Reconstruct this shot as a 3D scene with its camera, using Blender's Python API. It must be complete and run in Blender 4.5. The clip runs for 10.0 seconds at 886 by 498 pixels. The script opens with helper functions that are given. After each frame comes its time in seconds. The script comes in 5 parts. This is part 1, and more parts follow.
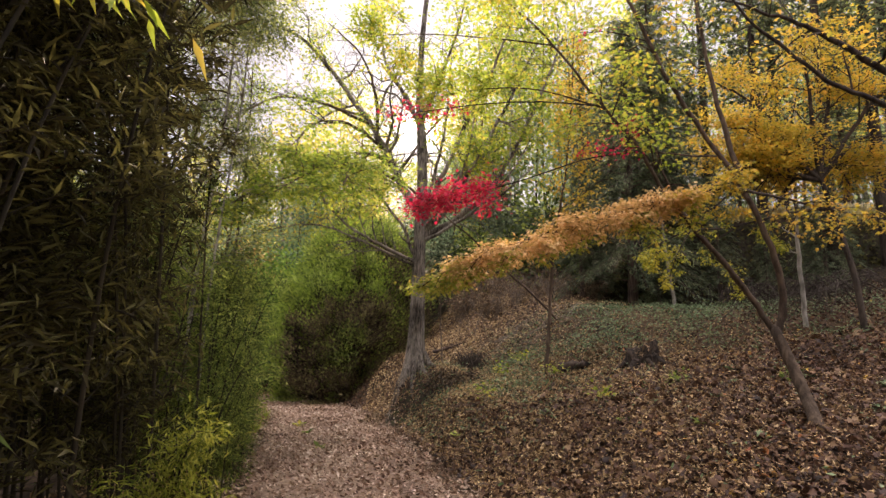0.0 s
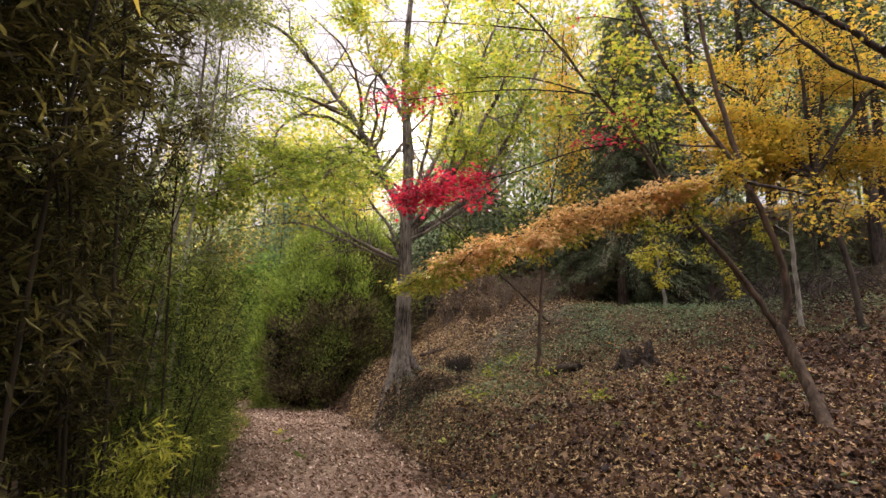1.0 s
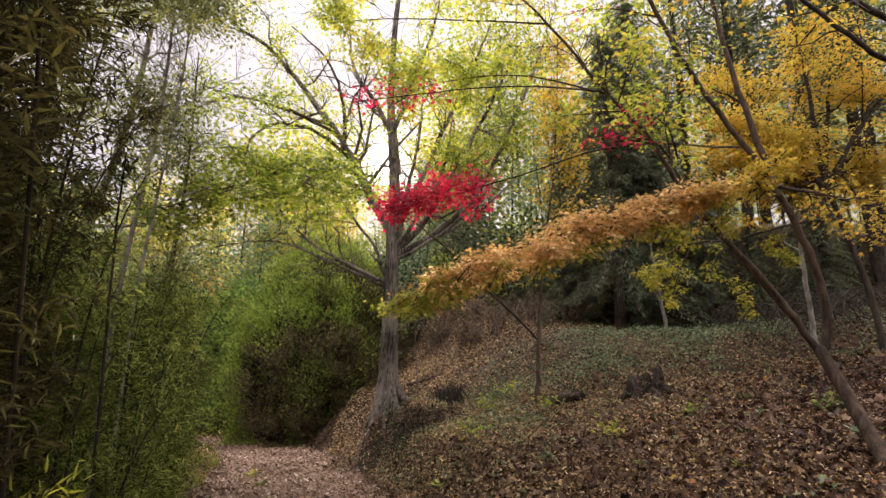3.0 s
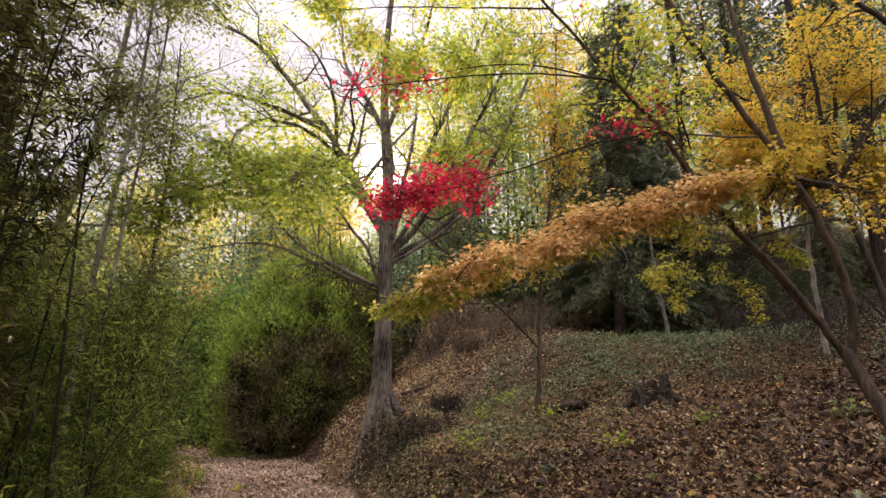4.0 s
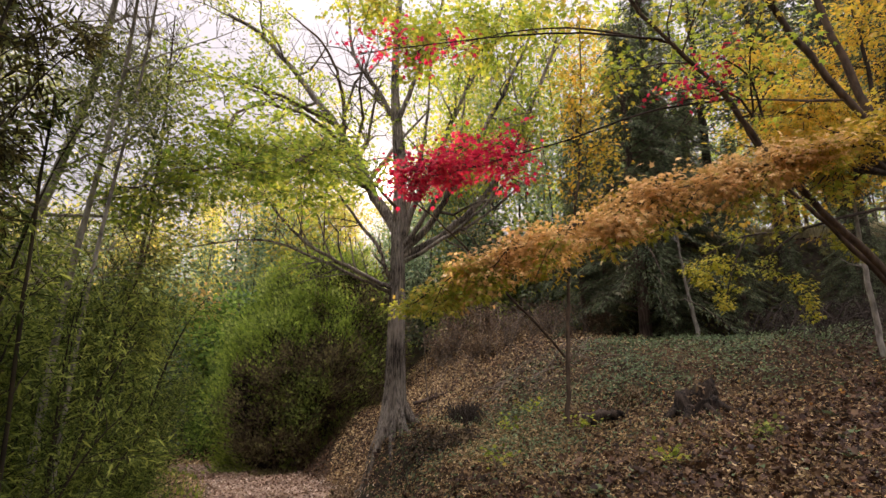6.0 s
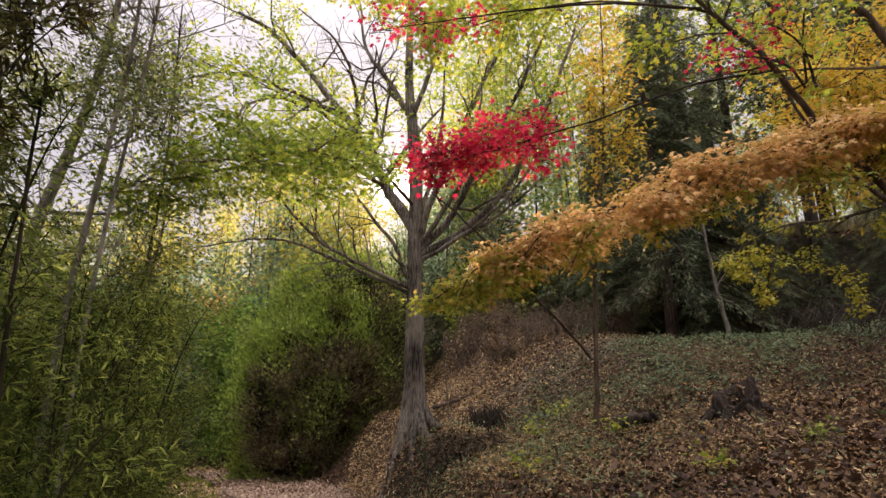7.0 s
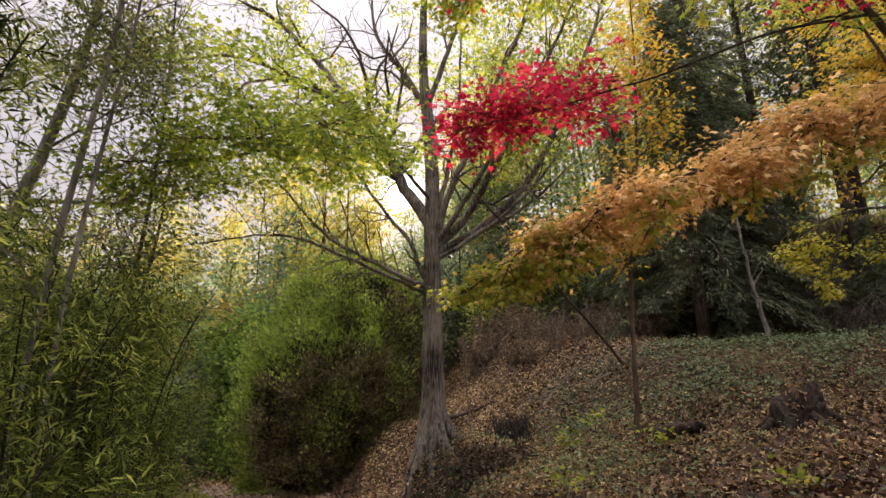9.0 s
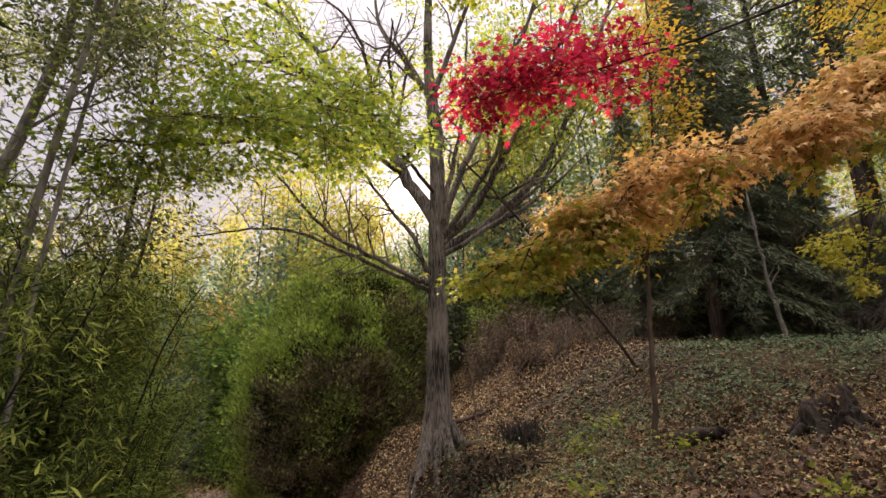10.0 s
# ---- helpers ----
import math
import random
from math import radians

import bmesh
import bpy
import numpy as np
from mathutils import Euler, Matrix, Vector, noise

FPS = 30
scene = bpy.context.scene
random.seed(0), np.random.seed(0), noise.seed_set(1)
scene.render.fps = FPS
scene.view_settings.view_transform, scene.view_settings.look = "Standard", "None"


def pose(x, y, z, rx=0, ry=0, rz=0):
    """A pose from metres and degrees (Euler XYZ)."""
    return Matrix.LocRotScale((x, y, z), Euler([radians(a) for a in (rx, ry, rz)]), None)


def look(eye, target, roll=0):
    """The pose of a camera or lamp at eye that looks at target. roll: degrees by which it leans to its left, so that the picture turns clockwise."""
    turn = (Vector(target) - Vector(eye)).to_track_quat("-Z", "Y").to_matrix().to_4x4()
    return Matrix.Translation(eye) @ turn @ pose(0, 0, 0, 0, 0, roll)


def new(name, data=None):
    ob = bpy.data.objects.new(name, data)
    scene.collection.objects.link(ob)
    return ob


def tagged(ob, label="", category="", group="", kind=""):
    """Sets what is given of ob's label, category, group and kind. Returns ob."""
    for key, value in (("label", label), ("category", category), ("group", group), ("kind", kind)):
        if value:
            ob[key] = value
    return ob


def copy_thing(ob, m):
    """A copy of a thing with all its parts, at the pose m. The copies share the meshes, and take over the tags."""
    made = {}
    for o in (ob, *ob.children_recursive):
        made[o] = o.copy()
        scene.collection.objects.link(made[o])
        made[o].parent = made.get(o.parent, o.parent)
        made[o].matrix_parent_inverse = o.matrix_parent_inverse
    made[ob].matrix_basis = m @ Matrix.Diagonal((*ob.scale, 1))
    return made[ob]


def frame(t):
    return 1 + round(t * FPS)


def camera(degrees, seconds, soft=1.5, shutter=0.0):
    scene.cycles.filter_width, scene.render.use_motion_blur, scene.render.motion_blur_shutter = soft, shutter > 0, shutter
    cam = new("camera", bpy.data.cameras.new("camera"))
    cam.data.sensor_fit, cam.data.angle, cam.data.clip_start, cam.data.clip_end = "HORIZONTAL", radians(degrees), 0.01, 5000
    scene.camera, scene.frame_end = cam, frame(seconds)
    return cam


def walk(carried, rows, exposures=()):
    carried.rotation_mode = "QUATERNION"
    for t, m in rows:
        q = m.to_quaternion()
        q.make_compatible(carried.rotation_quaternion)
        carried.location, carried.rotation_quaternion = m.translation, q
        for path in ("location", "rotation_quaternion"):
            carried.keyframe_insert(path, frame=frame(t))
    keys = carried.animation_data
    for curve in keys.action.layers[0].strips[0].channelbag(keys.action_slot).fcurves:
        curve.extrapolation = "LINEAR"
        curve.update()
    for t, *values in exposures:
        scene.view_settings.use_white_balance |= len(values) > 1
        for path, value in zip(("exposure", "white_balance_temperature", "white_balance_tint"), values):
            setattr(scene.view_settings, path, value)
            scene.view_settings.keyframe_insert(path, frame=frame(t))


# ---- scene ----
cam = camera(80.2, 10.0, soft=1.5)
# seconds, x, y, z, turn to the left, look up, lean to the right
ROWS = [
    (0.0, 0.008, 0.005, 1.668, 0.23, 6.31, 0.10),
    (0.5, -0.018, 0.207, 1.638, -0.75, 6.46, 0.30),
    (1.0, -0.017, 0.450, 1.612, -1.27, 6.72, 0.50),
    (1.5, -0.030, 0.650, 1.605, -1.68, 7.39, 0.65),
    (2.0, -0.070, 0.850, 1.592, -1.94, 8.39, 0.72),
    (2.5, -0.105, 1.080, 1.580, -2.41, 9.03, 0.85),
    (4.0, -0.125, 1.776, 1.520, -3.59, 10.55, 1.25),
    (4.5, -0.180, 1.988, 1.492, -3.39, 10.72, 1.28),
    (5.0, -0.270, 2.210, 1.482, -3.51, 10.96, 1.25),
    (6.5, -0.377, 2.840, 1.440, -2.66, 11.74, 2.05),
    (7.0, -0.430, 3.035, 1.412, -1.58, 12.00, 2.18),
    (7.5, -0.508, 3.240, 1.400, -1.00, 12.18, 2.15),
    (8.0, -0.572, 3.422, 1.396, -0.79, 12.39, 2.25),
    (8.5, -0.612, 3.600, 1.382, -0.79, 12.45, 2.48),
    (9.0, -0.630, 3.795, 1.368, -0.71, 12.97, 2.58),
    (9.5, -0.655, 3.995, 1.352, -0.59, 13.39, 2.55),
    (10.0, -0.693, 4.231, 1.318, -0.56, 13.51, 2.42),
]
KELVIN, TINT = 7100, 18
walk(cam, [(t, pose(x, y, z, 90 + up, lean, turn)) for t, x, y, z, turn, up, lean in ROWS],
     exposures=[(t, stops, KELVIN, TINT) for t, stops in ((0.0, 1.62), (2.5, 1.56), (4.5, 1.42), (7.0, 1.32), (10.0, 1.25))])

# ---- light: a low sun ahead, behind the trees, and the sky ----
SUN_UP, SUN_LEFT = 18.8, 3.0
world = bpy.data.worlds.new("sky")
scene.world = world
world.use_nodes = True
wn = world.node_tree.nodes
sky = wn.new("ShaderNodeTexSky")
sky.sky_type = "NISHITA"
sky.sun_disc = False
sky.sun_elevation = radians(SUN_UP)
sky.sun_rotation = radians(-SUN_LEFT)
sky.air_density, sky.dust_density, sky.ozone_density = 1.0, 1.2, 1.0
# a thin veil of cloud over the clear sky, made far brighter overhead, out of view, to light the ground
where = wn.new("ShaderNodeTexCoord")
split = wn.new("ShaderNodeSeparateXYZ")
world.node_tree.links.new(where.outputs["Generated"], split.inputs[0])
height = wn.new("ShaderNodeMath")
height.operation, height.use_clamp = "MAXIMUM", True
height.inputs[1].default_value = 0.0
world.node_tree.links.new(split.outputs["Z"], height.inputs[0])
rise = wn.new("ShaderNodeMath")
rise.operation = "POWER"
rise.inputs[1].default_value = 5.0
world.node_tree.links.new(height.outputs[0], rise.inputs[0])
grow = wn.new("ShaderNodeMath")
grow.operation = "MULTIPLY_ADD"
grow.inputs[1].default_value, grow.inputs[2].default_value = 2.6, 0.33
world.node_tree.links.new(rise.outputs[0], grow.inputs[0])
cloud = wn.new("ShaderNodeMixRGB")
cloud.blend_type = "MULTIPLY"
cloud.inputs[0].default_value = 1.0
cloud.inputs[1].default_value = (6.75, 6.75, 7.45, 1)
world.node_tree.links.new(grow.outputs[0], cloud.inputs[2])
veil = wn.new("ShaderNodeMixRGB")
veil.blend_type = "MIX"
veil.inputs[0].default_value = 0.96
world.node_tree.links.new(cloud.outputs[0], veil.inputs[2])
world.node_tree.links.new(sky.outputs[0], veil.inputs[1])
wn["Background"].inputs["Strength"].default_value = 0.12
# the bright ring of haze about the sun
a, e = radians(SUN_LEFT), radians(SUN_UP)
toward = wn.new("ShaderNodeVectorMath")
toward.operation = "DOT_PRODUCT"
toward.inputs[1].default_value = (-math.sin(a) * math.cos(e), math.cos(a) * math.cos(e), math.sin(e))
world.node_tree.links.new(where.outputs["Generated"], toward.inputs[0])
lit = veil.outputs[0]
for power, gain in ((14.0, 0.12), (200.0, 0.9), (2500.0, 24.0)):
    near_sun = wn.new("ShaderNodeMath")
    near_sun.operation, near_sun.inputs[1].default_value = "POWER", power
    front = wn.new("ShaderNodeMath")
    front.operation, front.inputs[1].default_value = "MAXIMUM", 0.0
    world.node_tree.links.new(toward.outputs["Value"], front.inputs[0])
    world.node_tree.links.new(front.outputs[0], near_sun.inputs[0])
    ring = wn.new("ShaderNodeMixRGB")
    ring.blend_type = "ADD"
    ring.inputs[2].default_value = (gain, gain, gain, 1)
    world.node_tree.links.new(near_sun.outputs[0], ring.inputs[0])
    world.node_tree.links.new(lit, ring.inputs[1])
    lit = ring.outputs[0]
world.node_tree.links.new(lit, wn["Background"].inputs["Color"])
sun = new("sun", bpy.data.lights.new("sun", "SUN"))
sun.data.energy, sun.data.angle, sun.data.color = 5.0, radians(1.0), (1.0, 0.86, 0.66)
sun.matrix_world = look((-60 * math.sin(a) * math.cos(e), 60 * math.cos(a) * math.cos(e), 60 * math.sin(e)), (0, 0, 0))


# ---- materials ----
def ramp(nodes, stops):
    r = nodes.new("ShaderNodeValToRGB")
    el = r.color_ramp.elements
    while len(el) < len(stops):
        el.new(0.5)
    for k, (p, c) in zip(el, stops):
        k.position, k.color = p, (*c, 1)
    return r


def blank(name):
    m = bpy.data.materials.new(name)
    m.use_nodes = True
    return m, m.node_tree.nodes, m.node_tree.links


def leaf_mat(name, cols, trans=0.45, rough=0.5, patch=1.5, shine=0.3):
    """Thin leaves: a colour of its own for each leaf, light coming through from behind."""
    m, n, l = blank(name)
    b = n["Principled BSDF"]
    geo = n.new("ShaderNodeNewGeometry")
    tc = n.new("ShaderNodeTexCoord")
    nz = n.new("ShaderNodeTexNoise")
    nz.inputs["Scale"].default_value = patch
    nz.inputs["Detail"].default_value = 2
    l.new(tc.outputs["Object"], nz.inputs["Vector"])
    mixv = n.new("ShaderNodeMath")
    mixv.operation = "MULTIPLY_ADD"
    mixv.inputs[1].default_value = 0.8
    l.new(nz.outputs["Fac"], mixv.inputs[0])
    half = n.new("ShaderNodeMath")
    half.operation = "MULTIPLY_ADD"
    half.inputs[1].default_value = 0.9
    half.inputs[2].default_value = -0.35
    l.new(geo.outputs["Random Per Island"], half.inputs[0])
    l.new(half.outputs[0], mixv.inputs[2])
    r = ramp(n, [(i / (len(cols) - 1), c) for i, c in enumerate(cols)])
    l.new(mixv.outputs[0], r.inputs[0])
    l.new(r.outputs[0], b.inputs["Base Color"])
    b.inputs["Roughness"].default_value = rough
    b.inputs["Specular IOR Level"].default_value = shine
    tr = n.new("ShaderNodeBsdfTranslucent")
    hs = n.new("ShaderNodeHueSaturation")
    hs.inputs["Saturation"].default_value = 1.0
    hs.inputs["Value"].default_value = 1.5
    l.new(r.outputs[0], hs.inputs["Color"])
    l.new(hs.outputs[0], tr.inputs["Color"])
    mx = n.new("ShaderNodeMixShader")
    mx.inputs[0].default_value = trans
    l.new(b.outputs[0], mx.inputs[1])
    l.new(tr.outputs[0], mx.inputs[2])
    l.new(mx.outputs[0], n["Material Output"].inputs["Surface"])
    return m


def bark_mat(name, dark, light, scale=9.0, stretch=0.18, bump=0.6):
    m, n, l = blank(name)
    b = n["Principled BSDF"]
    tc = n.new("ShaderNodeTexCoord")
    mp = n.new("ShaderNodeMapping")
    mp.inputs["Scale"].default_value = (1, 1, stretch)
    l.new(tc.outputs["Object"], mp.inputs["Vector"])
    nz = n.new("ShaderNodeTexNoise")
    nz.inputs["Scale"].default_value = scale * 2.2
    nz.inputs["Detail"].default_value = 6
    nz.inputs["Roughness"].default_value = 0.65
    l.new(mp.outputs[0], nz.inputs["Vector"])
    big = n.new("ShaderNodeTexNoise")
    big.inputs["Scale"].default_value = 1.7
    l.new(tc.outputs["Object"], big.inputs["Vector"])
    add = n.new("ShaderNodeMath")
    add.operation = "MULTIPLY_ADD"
    add.inputs[1].default_value = 0.6
    l.new(big.outputs["Fac"], add.inputs[0])
    l.new(nz.outputs["Fac"], add.inputs[2])
    mid = tuple((p + q) / 2 for p, q in zip(dark, light))
    r = ramp(n, [(0.64, dark), (0.80, mid), (0.94, light)])
    l.new(add.outputs[0], r.inputs[0])
    l.new(r.outputs[0], b.inputs["Base Color"])
    b.inputs["Roughness"].default_value = 0.9
    b.inputs["Specular IOR Level"].default_value = 0.2
    bp = n.new("ShaderNodeBump")
    bp.inputs["Strength"].default_value = bump
    bp.inputs["Distance"].default_value = 0.02
    l.new(nz.outputs["Fac"], bp.inputs["Height"])
    l.new(bp.outputs[0], b.inputs["Normal"])
    return m


def soil_mat(name, cols, cell=14.0, bump=0.5):
    """Soil under rotting litter: flakes of several browns, with paler and darker patches."""
    m, n, l = blank(name)
    b = n["Principled BSDF"]
    tc = n.new("ShaderNodeTexCoord")
    vo = n.new("ShaderNodeTexVoronoi")
    vo.inputs["Scale"].default_value = cell
    vo.inputs["Randomness"].default_value = 1.0
    wob = n.new("ShaderNodeTexNoise")
    wob.inputs["Scale"].default_value = cell * 0.8
    wob.inputs["Detail"].default_value = 4
    l.new(tc.outputs["Object"], wob.inputs["Vector"])
    mv = n.new("ShaderNodeMixRGB")
    mv.inputs[0].default_value = 0.08
    l.new(tc.outputs["Object"], mv.inputs[1])
    l.new(wob.outputs["Color"], mv.inputs[2])
    l.new(mv.outputs[0], vo.inputs["Vector"])
    big = n.new("ShaderNodeTexNoise")
    big.inputs["Scale"].default_value = 0.9
    big.inputs["Detail"].default_value = 5
    l.new(tc.outputs["Object"], big.inputs["Vector"])
    sep = n.new("ShaderNodeSeparateColor")
    l.new(vo.outputs["Color"], sep.inputs[0])
    add = n.new("ShaderNodeMath")
    add.operation = "MULTIPLY_ADD"
    add.inputs[1].default_value = 0.55
    l.new(sep.outputs[0], add.inputs[0])
    sub = n.new("ShaderNodeMath")
    sub.operation = "MULTIPLY_ADD"
    sub.inputs[1].default_value = 1.2
    sub.inputs[2].default_value = -0.4
    l.new(big.outputs["Fac"], sub.inputs[0])
    l.new(sub.outputs[0], add.inputs[2])
    r = ramp(n, [(i / (len(cols) - 1), c) for i, c in enumerate(cols)])
    l.new(add.outputs[0], r.inputs[0])
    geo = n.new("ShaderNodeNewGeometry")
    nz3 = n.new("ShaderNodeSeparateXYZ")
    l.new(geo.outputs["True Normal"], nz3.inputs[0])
    # steep faces: mossy earth darkened for the shade of the cut bank
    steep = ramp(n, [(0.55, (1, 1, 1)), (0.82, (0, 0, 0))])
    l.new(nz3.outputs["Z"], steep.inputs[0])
    shaded_earth = ramp(n, [(0.3, (0.022, 0.018, 0.013)), (0.5, (0.045, 0.034, 0.024)), (0.62, (0.045, 0.055, 0.022)), (0.8, (0.09, 0.07, 0.05))])
    l.new(wob.outputs["Fac"], shaded_earth.inputs[0])
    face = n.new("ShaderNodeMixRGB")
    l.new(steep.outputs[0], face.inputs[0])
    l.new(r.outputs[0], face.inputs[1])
    l.new(shaded_earth.outputs[0], face.inputs[2])
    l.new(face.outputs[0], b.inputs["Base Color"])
    b.inputs["Roughness"].default_value = 0.95
    b.inputs["Specular IOR Level"].default_value = 0.15
    bp = n.new("ShaderNodeBump")
    bp.inputs["Strength"].default_value = bump
    bp.inputs["Distance"].default_value = 0.03
    l.new(sep.outputs[1], bp.inputs["Height"])
    l.new(bp.outputs[0], b.inputs["Normal"])
    return m


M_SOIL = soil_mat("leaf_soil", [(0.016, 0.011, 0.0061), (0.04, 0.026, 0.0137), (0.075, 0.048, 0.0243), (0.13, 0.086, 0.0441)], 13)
M_PATH = soil_mat("path_litter", [(0.08, 0.05, 0.034), (0.18, 0.122, 0.085), (0.3, 0.21, 0.15), (0.42, 0.315, 0.235)], 24, 0.35)
M_LITTER = leaf_mat("dry_leaves", [(0.014, 0.0068, 0.004), (0.037, 0.0165, 0.009), (0.064, 0.0295, 0.015), (0.098, 0.049, 0.024), (0.21, 0.13, 0.064)], 0.12, 0.6, 0.7)
M_LITTER_PATH = leaf_mat("pale_dry_leaves", [(0.085, 0.048, 0.029), (0.24, 0.15, 0.1), (0.43, 0.305, 0.215), (0.72, 0.6, 0.48)], 0.1, 0.6, 0.7)
M_LITTER_TAN = leaf_mat("tan_dry_leaves", [(0.085, 0.052, 0.024), (0.23, 0.14, 0.062), (0.4, 0.265, 0.125), (0.66, 0.5, 0.26)], 0.1, 0.6, 0.7)
M_LITTER_GOLD = leaf_mat("gold_fallen_leaves", [(0.22, 0.06, 0.02), (0.3, 0.14, 0.03), (0.44, 0.29, 0.04), (0.3, 0.07, 0.03)], 0.2, 0.55, 0.6)
M_IVY = leaf_mat("ivy_leaves", [(0.035, 0.062, 0.022), (0.07, 0.11, 0.04), (0.115, 0.16, 0.062), (0.2, 0.24, 0.12)], 0.2, 0.5, 1.0, 0.35)
M_BAMBOO = leaf_mat("bamboo_leaves", [(0.022, 0.034, 0.008), (0.08, 0.114, 0.026), (0.185, 0.23, 0.052), (0.37, 0.41, 0.095)], 0.55, 0.6, 0.8, 0.15)
# brighter leaf green that puts backlight into the far bamboo's colour
M_VERGE = leaf_mat("bright_green_leaves", [(0.06, 0.105, 0.024), (0.12, 0.2, 0.042), (0.21, 0.31, 0.065), (0.36, 0.45, 0.09)], 0.55, 0.6, 0.8, 0.15)
# darker copy of the bamboo leaves, the grove's shade mixed into its colour
M_BAMBOO_DARK = leaf_mat("shade_dark_leaves", [(0.0172, 0.014, 0.0078), (0.0429, 0.0374, 0.014), (0.078, 0.0733, 0.0234), (0.156, 0.1404, 0.0429)], 0.32, 0.65, 0.8, 0.1)
# yellower copy of the bamboo leaves, with sunlight put into the colour
M_BAMBOO_LIT = leaf_mat("sunlit_bamboo_leaves", [(0.0595, 0.0765, 0.0102), (0.136, 0.1615, 0.0204), (0.238, 0.255, 0.0382), (0.357, 0.34, 0.0765)], 0.5, 0.6, 0.8, 0.15)
M_EVERGREEN = leaf_mat("evergreen_leaves", [(0.045, 0.06, 0.024), (0.1, 0.125, 0.042), (0.175, 0.2, 0.065), (0.32, 0.33, 0.1)], 0.5, 0.55, 0.8, 0.2)
M_HEDGE = leaf_mat("cypress_sprays", [(0.055, 0.078, 0.025), (0.145, 0.185, 0.05), (0.27, 0.33, 0.08), (0.42, 0.48, 0.11)], 0.48, 0.6, 1.2)
M_HEDGE_DRY = leaf_mat("withered_cypress_sprays", [(0.038, 0.028, 0.017), (0.095, 0.07, 0.04), (0.16, 0.125, 0.065), (0.26, 0.25, 0.095)], 0.25, 0.7, 1.6)
# brighter green that paints sunlight onto the bush's rim
M_HEDGE_LIT = leaf_mat("sunlit_cypress_sprays", [(0.08, 0.12, 0.022), (0.15, 0.21, 0.035), (0.24, 0.32, 0.052), (0.35, 0.42, 0.07)], 0.52, 0.6, 1.2)
# near-black, standing in for the shade inside the bush
M_HEDGE_SHADE = leaf_mat("shade_dark_inner_sprays", [(0.012, 0.009, 0.007), (0.03, 0.022, 0.016), (0.05, 0.036, 0.025), (0.06, 0.05, 0.03)], 0.05, 0.8, 1.2, 0.1)
M_CONIFER = leaf_mat("conifer_needles", [(0.033, 0.047, 0.029), (0.075, 0.097, 0.056), (0.125, 0.15, 0.082), (0.195, 0.215, 0.115)], 0.35, 0.85, 0.4, 0.1)
M_GREEN = leaf_mat("green_maple_leaves", [(0.08, 0.13, 0.018), (0.13, 0.19, 0.025), (0.22, 0.27, 0.035), (0.34, 0.34, 0.05)], 0.58, 0.5, 0.6)
M_LIME = leaf_mat("lime_maple_leaves", [(0.13, 0.18, 0.022), (0.22, 0.28, 0.033), (0.34, 0.36, 0.045), (0.46, 0.33, 0.055)], 0.6, 0.5, 0.9)
M_YELLOW = leaf_mat("yellow_maple_leaves", [(0.24, 0.21, 0.028), (0.36, 0.28, 0.034), (0.47, 0.31, 0.04), (0.55, 0.29, 0.042)], 0.55, 0.5, 0.7)
M_ORANGE = leaf_mat("orange_maple_leaves", [(0.34, 0.235, 0.06), (0.48, 0.295, 0.098), (0.58, 0.36, 0.145), (0.76, 0.55, 0.26)], 0.45, 0.55, 1.2)
M_TIP = leaf_mat("olive_maple_leaves", [(0.14, 0.18, 0.023), (0.24, 0.28, 0.034), (0.36, 0.36, 0.045), (0.5, 0.35, 0.08)], 0.5, 0.5, 1.6)
M_RED = leaf_mat("red_maple_leaves", [(0.22, 0.008, 0.026), (0.36, 0.014, 0.046), (0.47, 0.025, 0.07), (0.5, 0.05, 0.06)], 0.55, 0.5, 1.0)
M_OLIVE = leaf_mat("olive_yellow_maple_leaves", [(0.16, 0.19, 0.022), (0.27, 0.28, 0.03), (0.4, 0.36, 0.04), (0.48, 0.38, 0.05)], 0.45, 0.5, 1.6)
M_WOODS = leaf_mat("autumn_woodland_leaves", [(0.15, 0.19, 0.055), (0.26, 0.3, 0.08), (0.38, 0.37, 0.095), (0.42, 0.31, 0.1)], 0.55, 0.6, 0.35)
# brighter, yellower copy of the woodland leaves, sunlight put into the colour
M_SUNNY = leaf_mat("sunlit_yellow_leaves", [(0.2, 0.23, 0.045), (0.29, 0.29, 0.055), (0.38, 0.33, 0.06), (0.4, 0.26, 0.08)], 0.6, 0.6, 0.35)
M_BLUEGREEN = leaf_mat("blue_green_leaves", [(0.08, 0.13, 0.075), (0.13, 0.2, 0.11), (0.2, 0.28, 0.145), (0.28, 0.36, 0.17)], 0.4, 0.6, 0.5)
M_BARK = bark_mat("grey_furrowed_bark", (0.017, 0.013, 0.010), (0.27, 0.235, 0.195), 18, 0.12, 1.0)
M_BARK_SMOOTH = bark_mat("brown_maple_bark", (0.035, 0.024, 0.016), (0.12, 0.085, 0.058), 7, 0.3, 0.4)
M_BARK_DARK = bark_mat("dark_bark", (0.018, 0.014, 0.011), (0.075, 0.058, 0.044), 8, 0.25, 0.5)
M_BARK_RED = bark_mat("red_brown_conifer_bark", (0.035, 0.024, 0.019), (0.15, 0.105, 0.085), 8, 0.12, 0.7)
M_BARK_PALE = bark_mat("pale_bark", (0.12, 0.11, 0.09), (0.36, 0.33, 0.28), 6, 0.4, 0.4)
M_CULM = bark_mat("bamboo_culm", (0.012, 0.010, 0.006), (0.05, 0.04, 0.022), 4, 0.15, 0.15)
M_ROT = bark_mat("rotten_wood", (0.006, 0.0045, 0.0035), (0.07, 0.05, 0.036), 10, 0.35, 0.9)
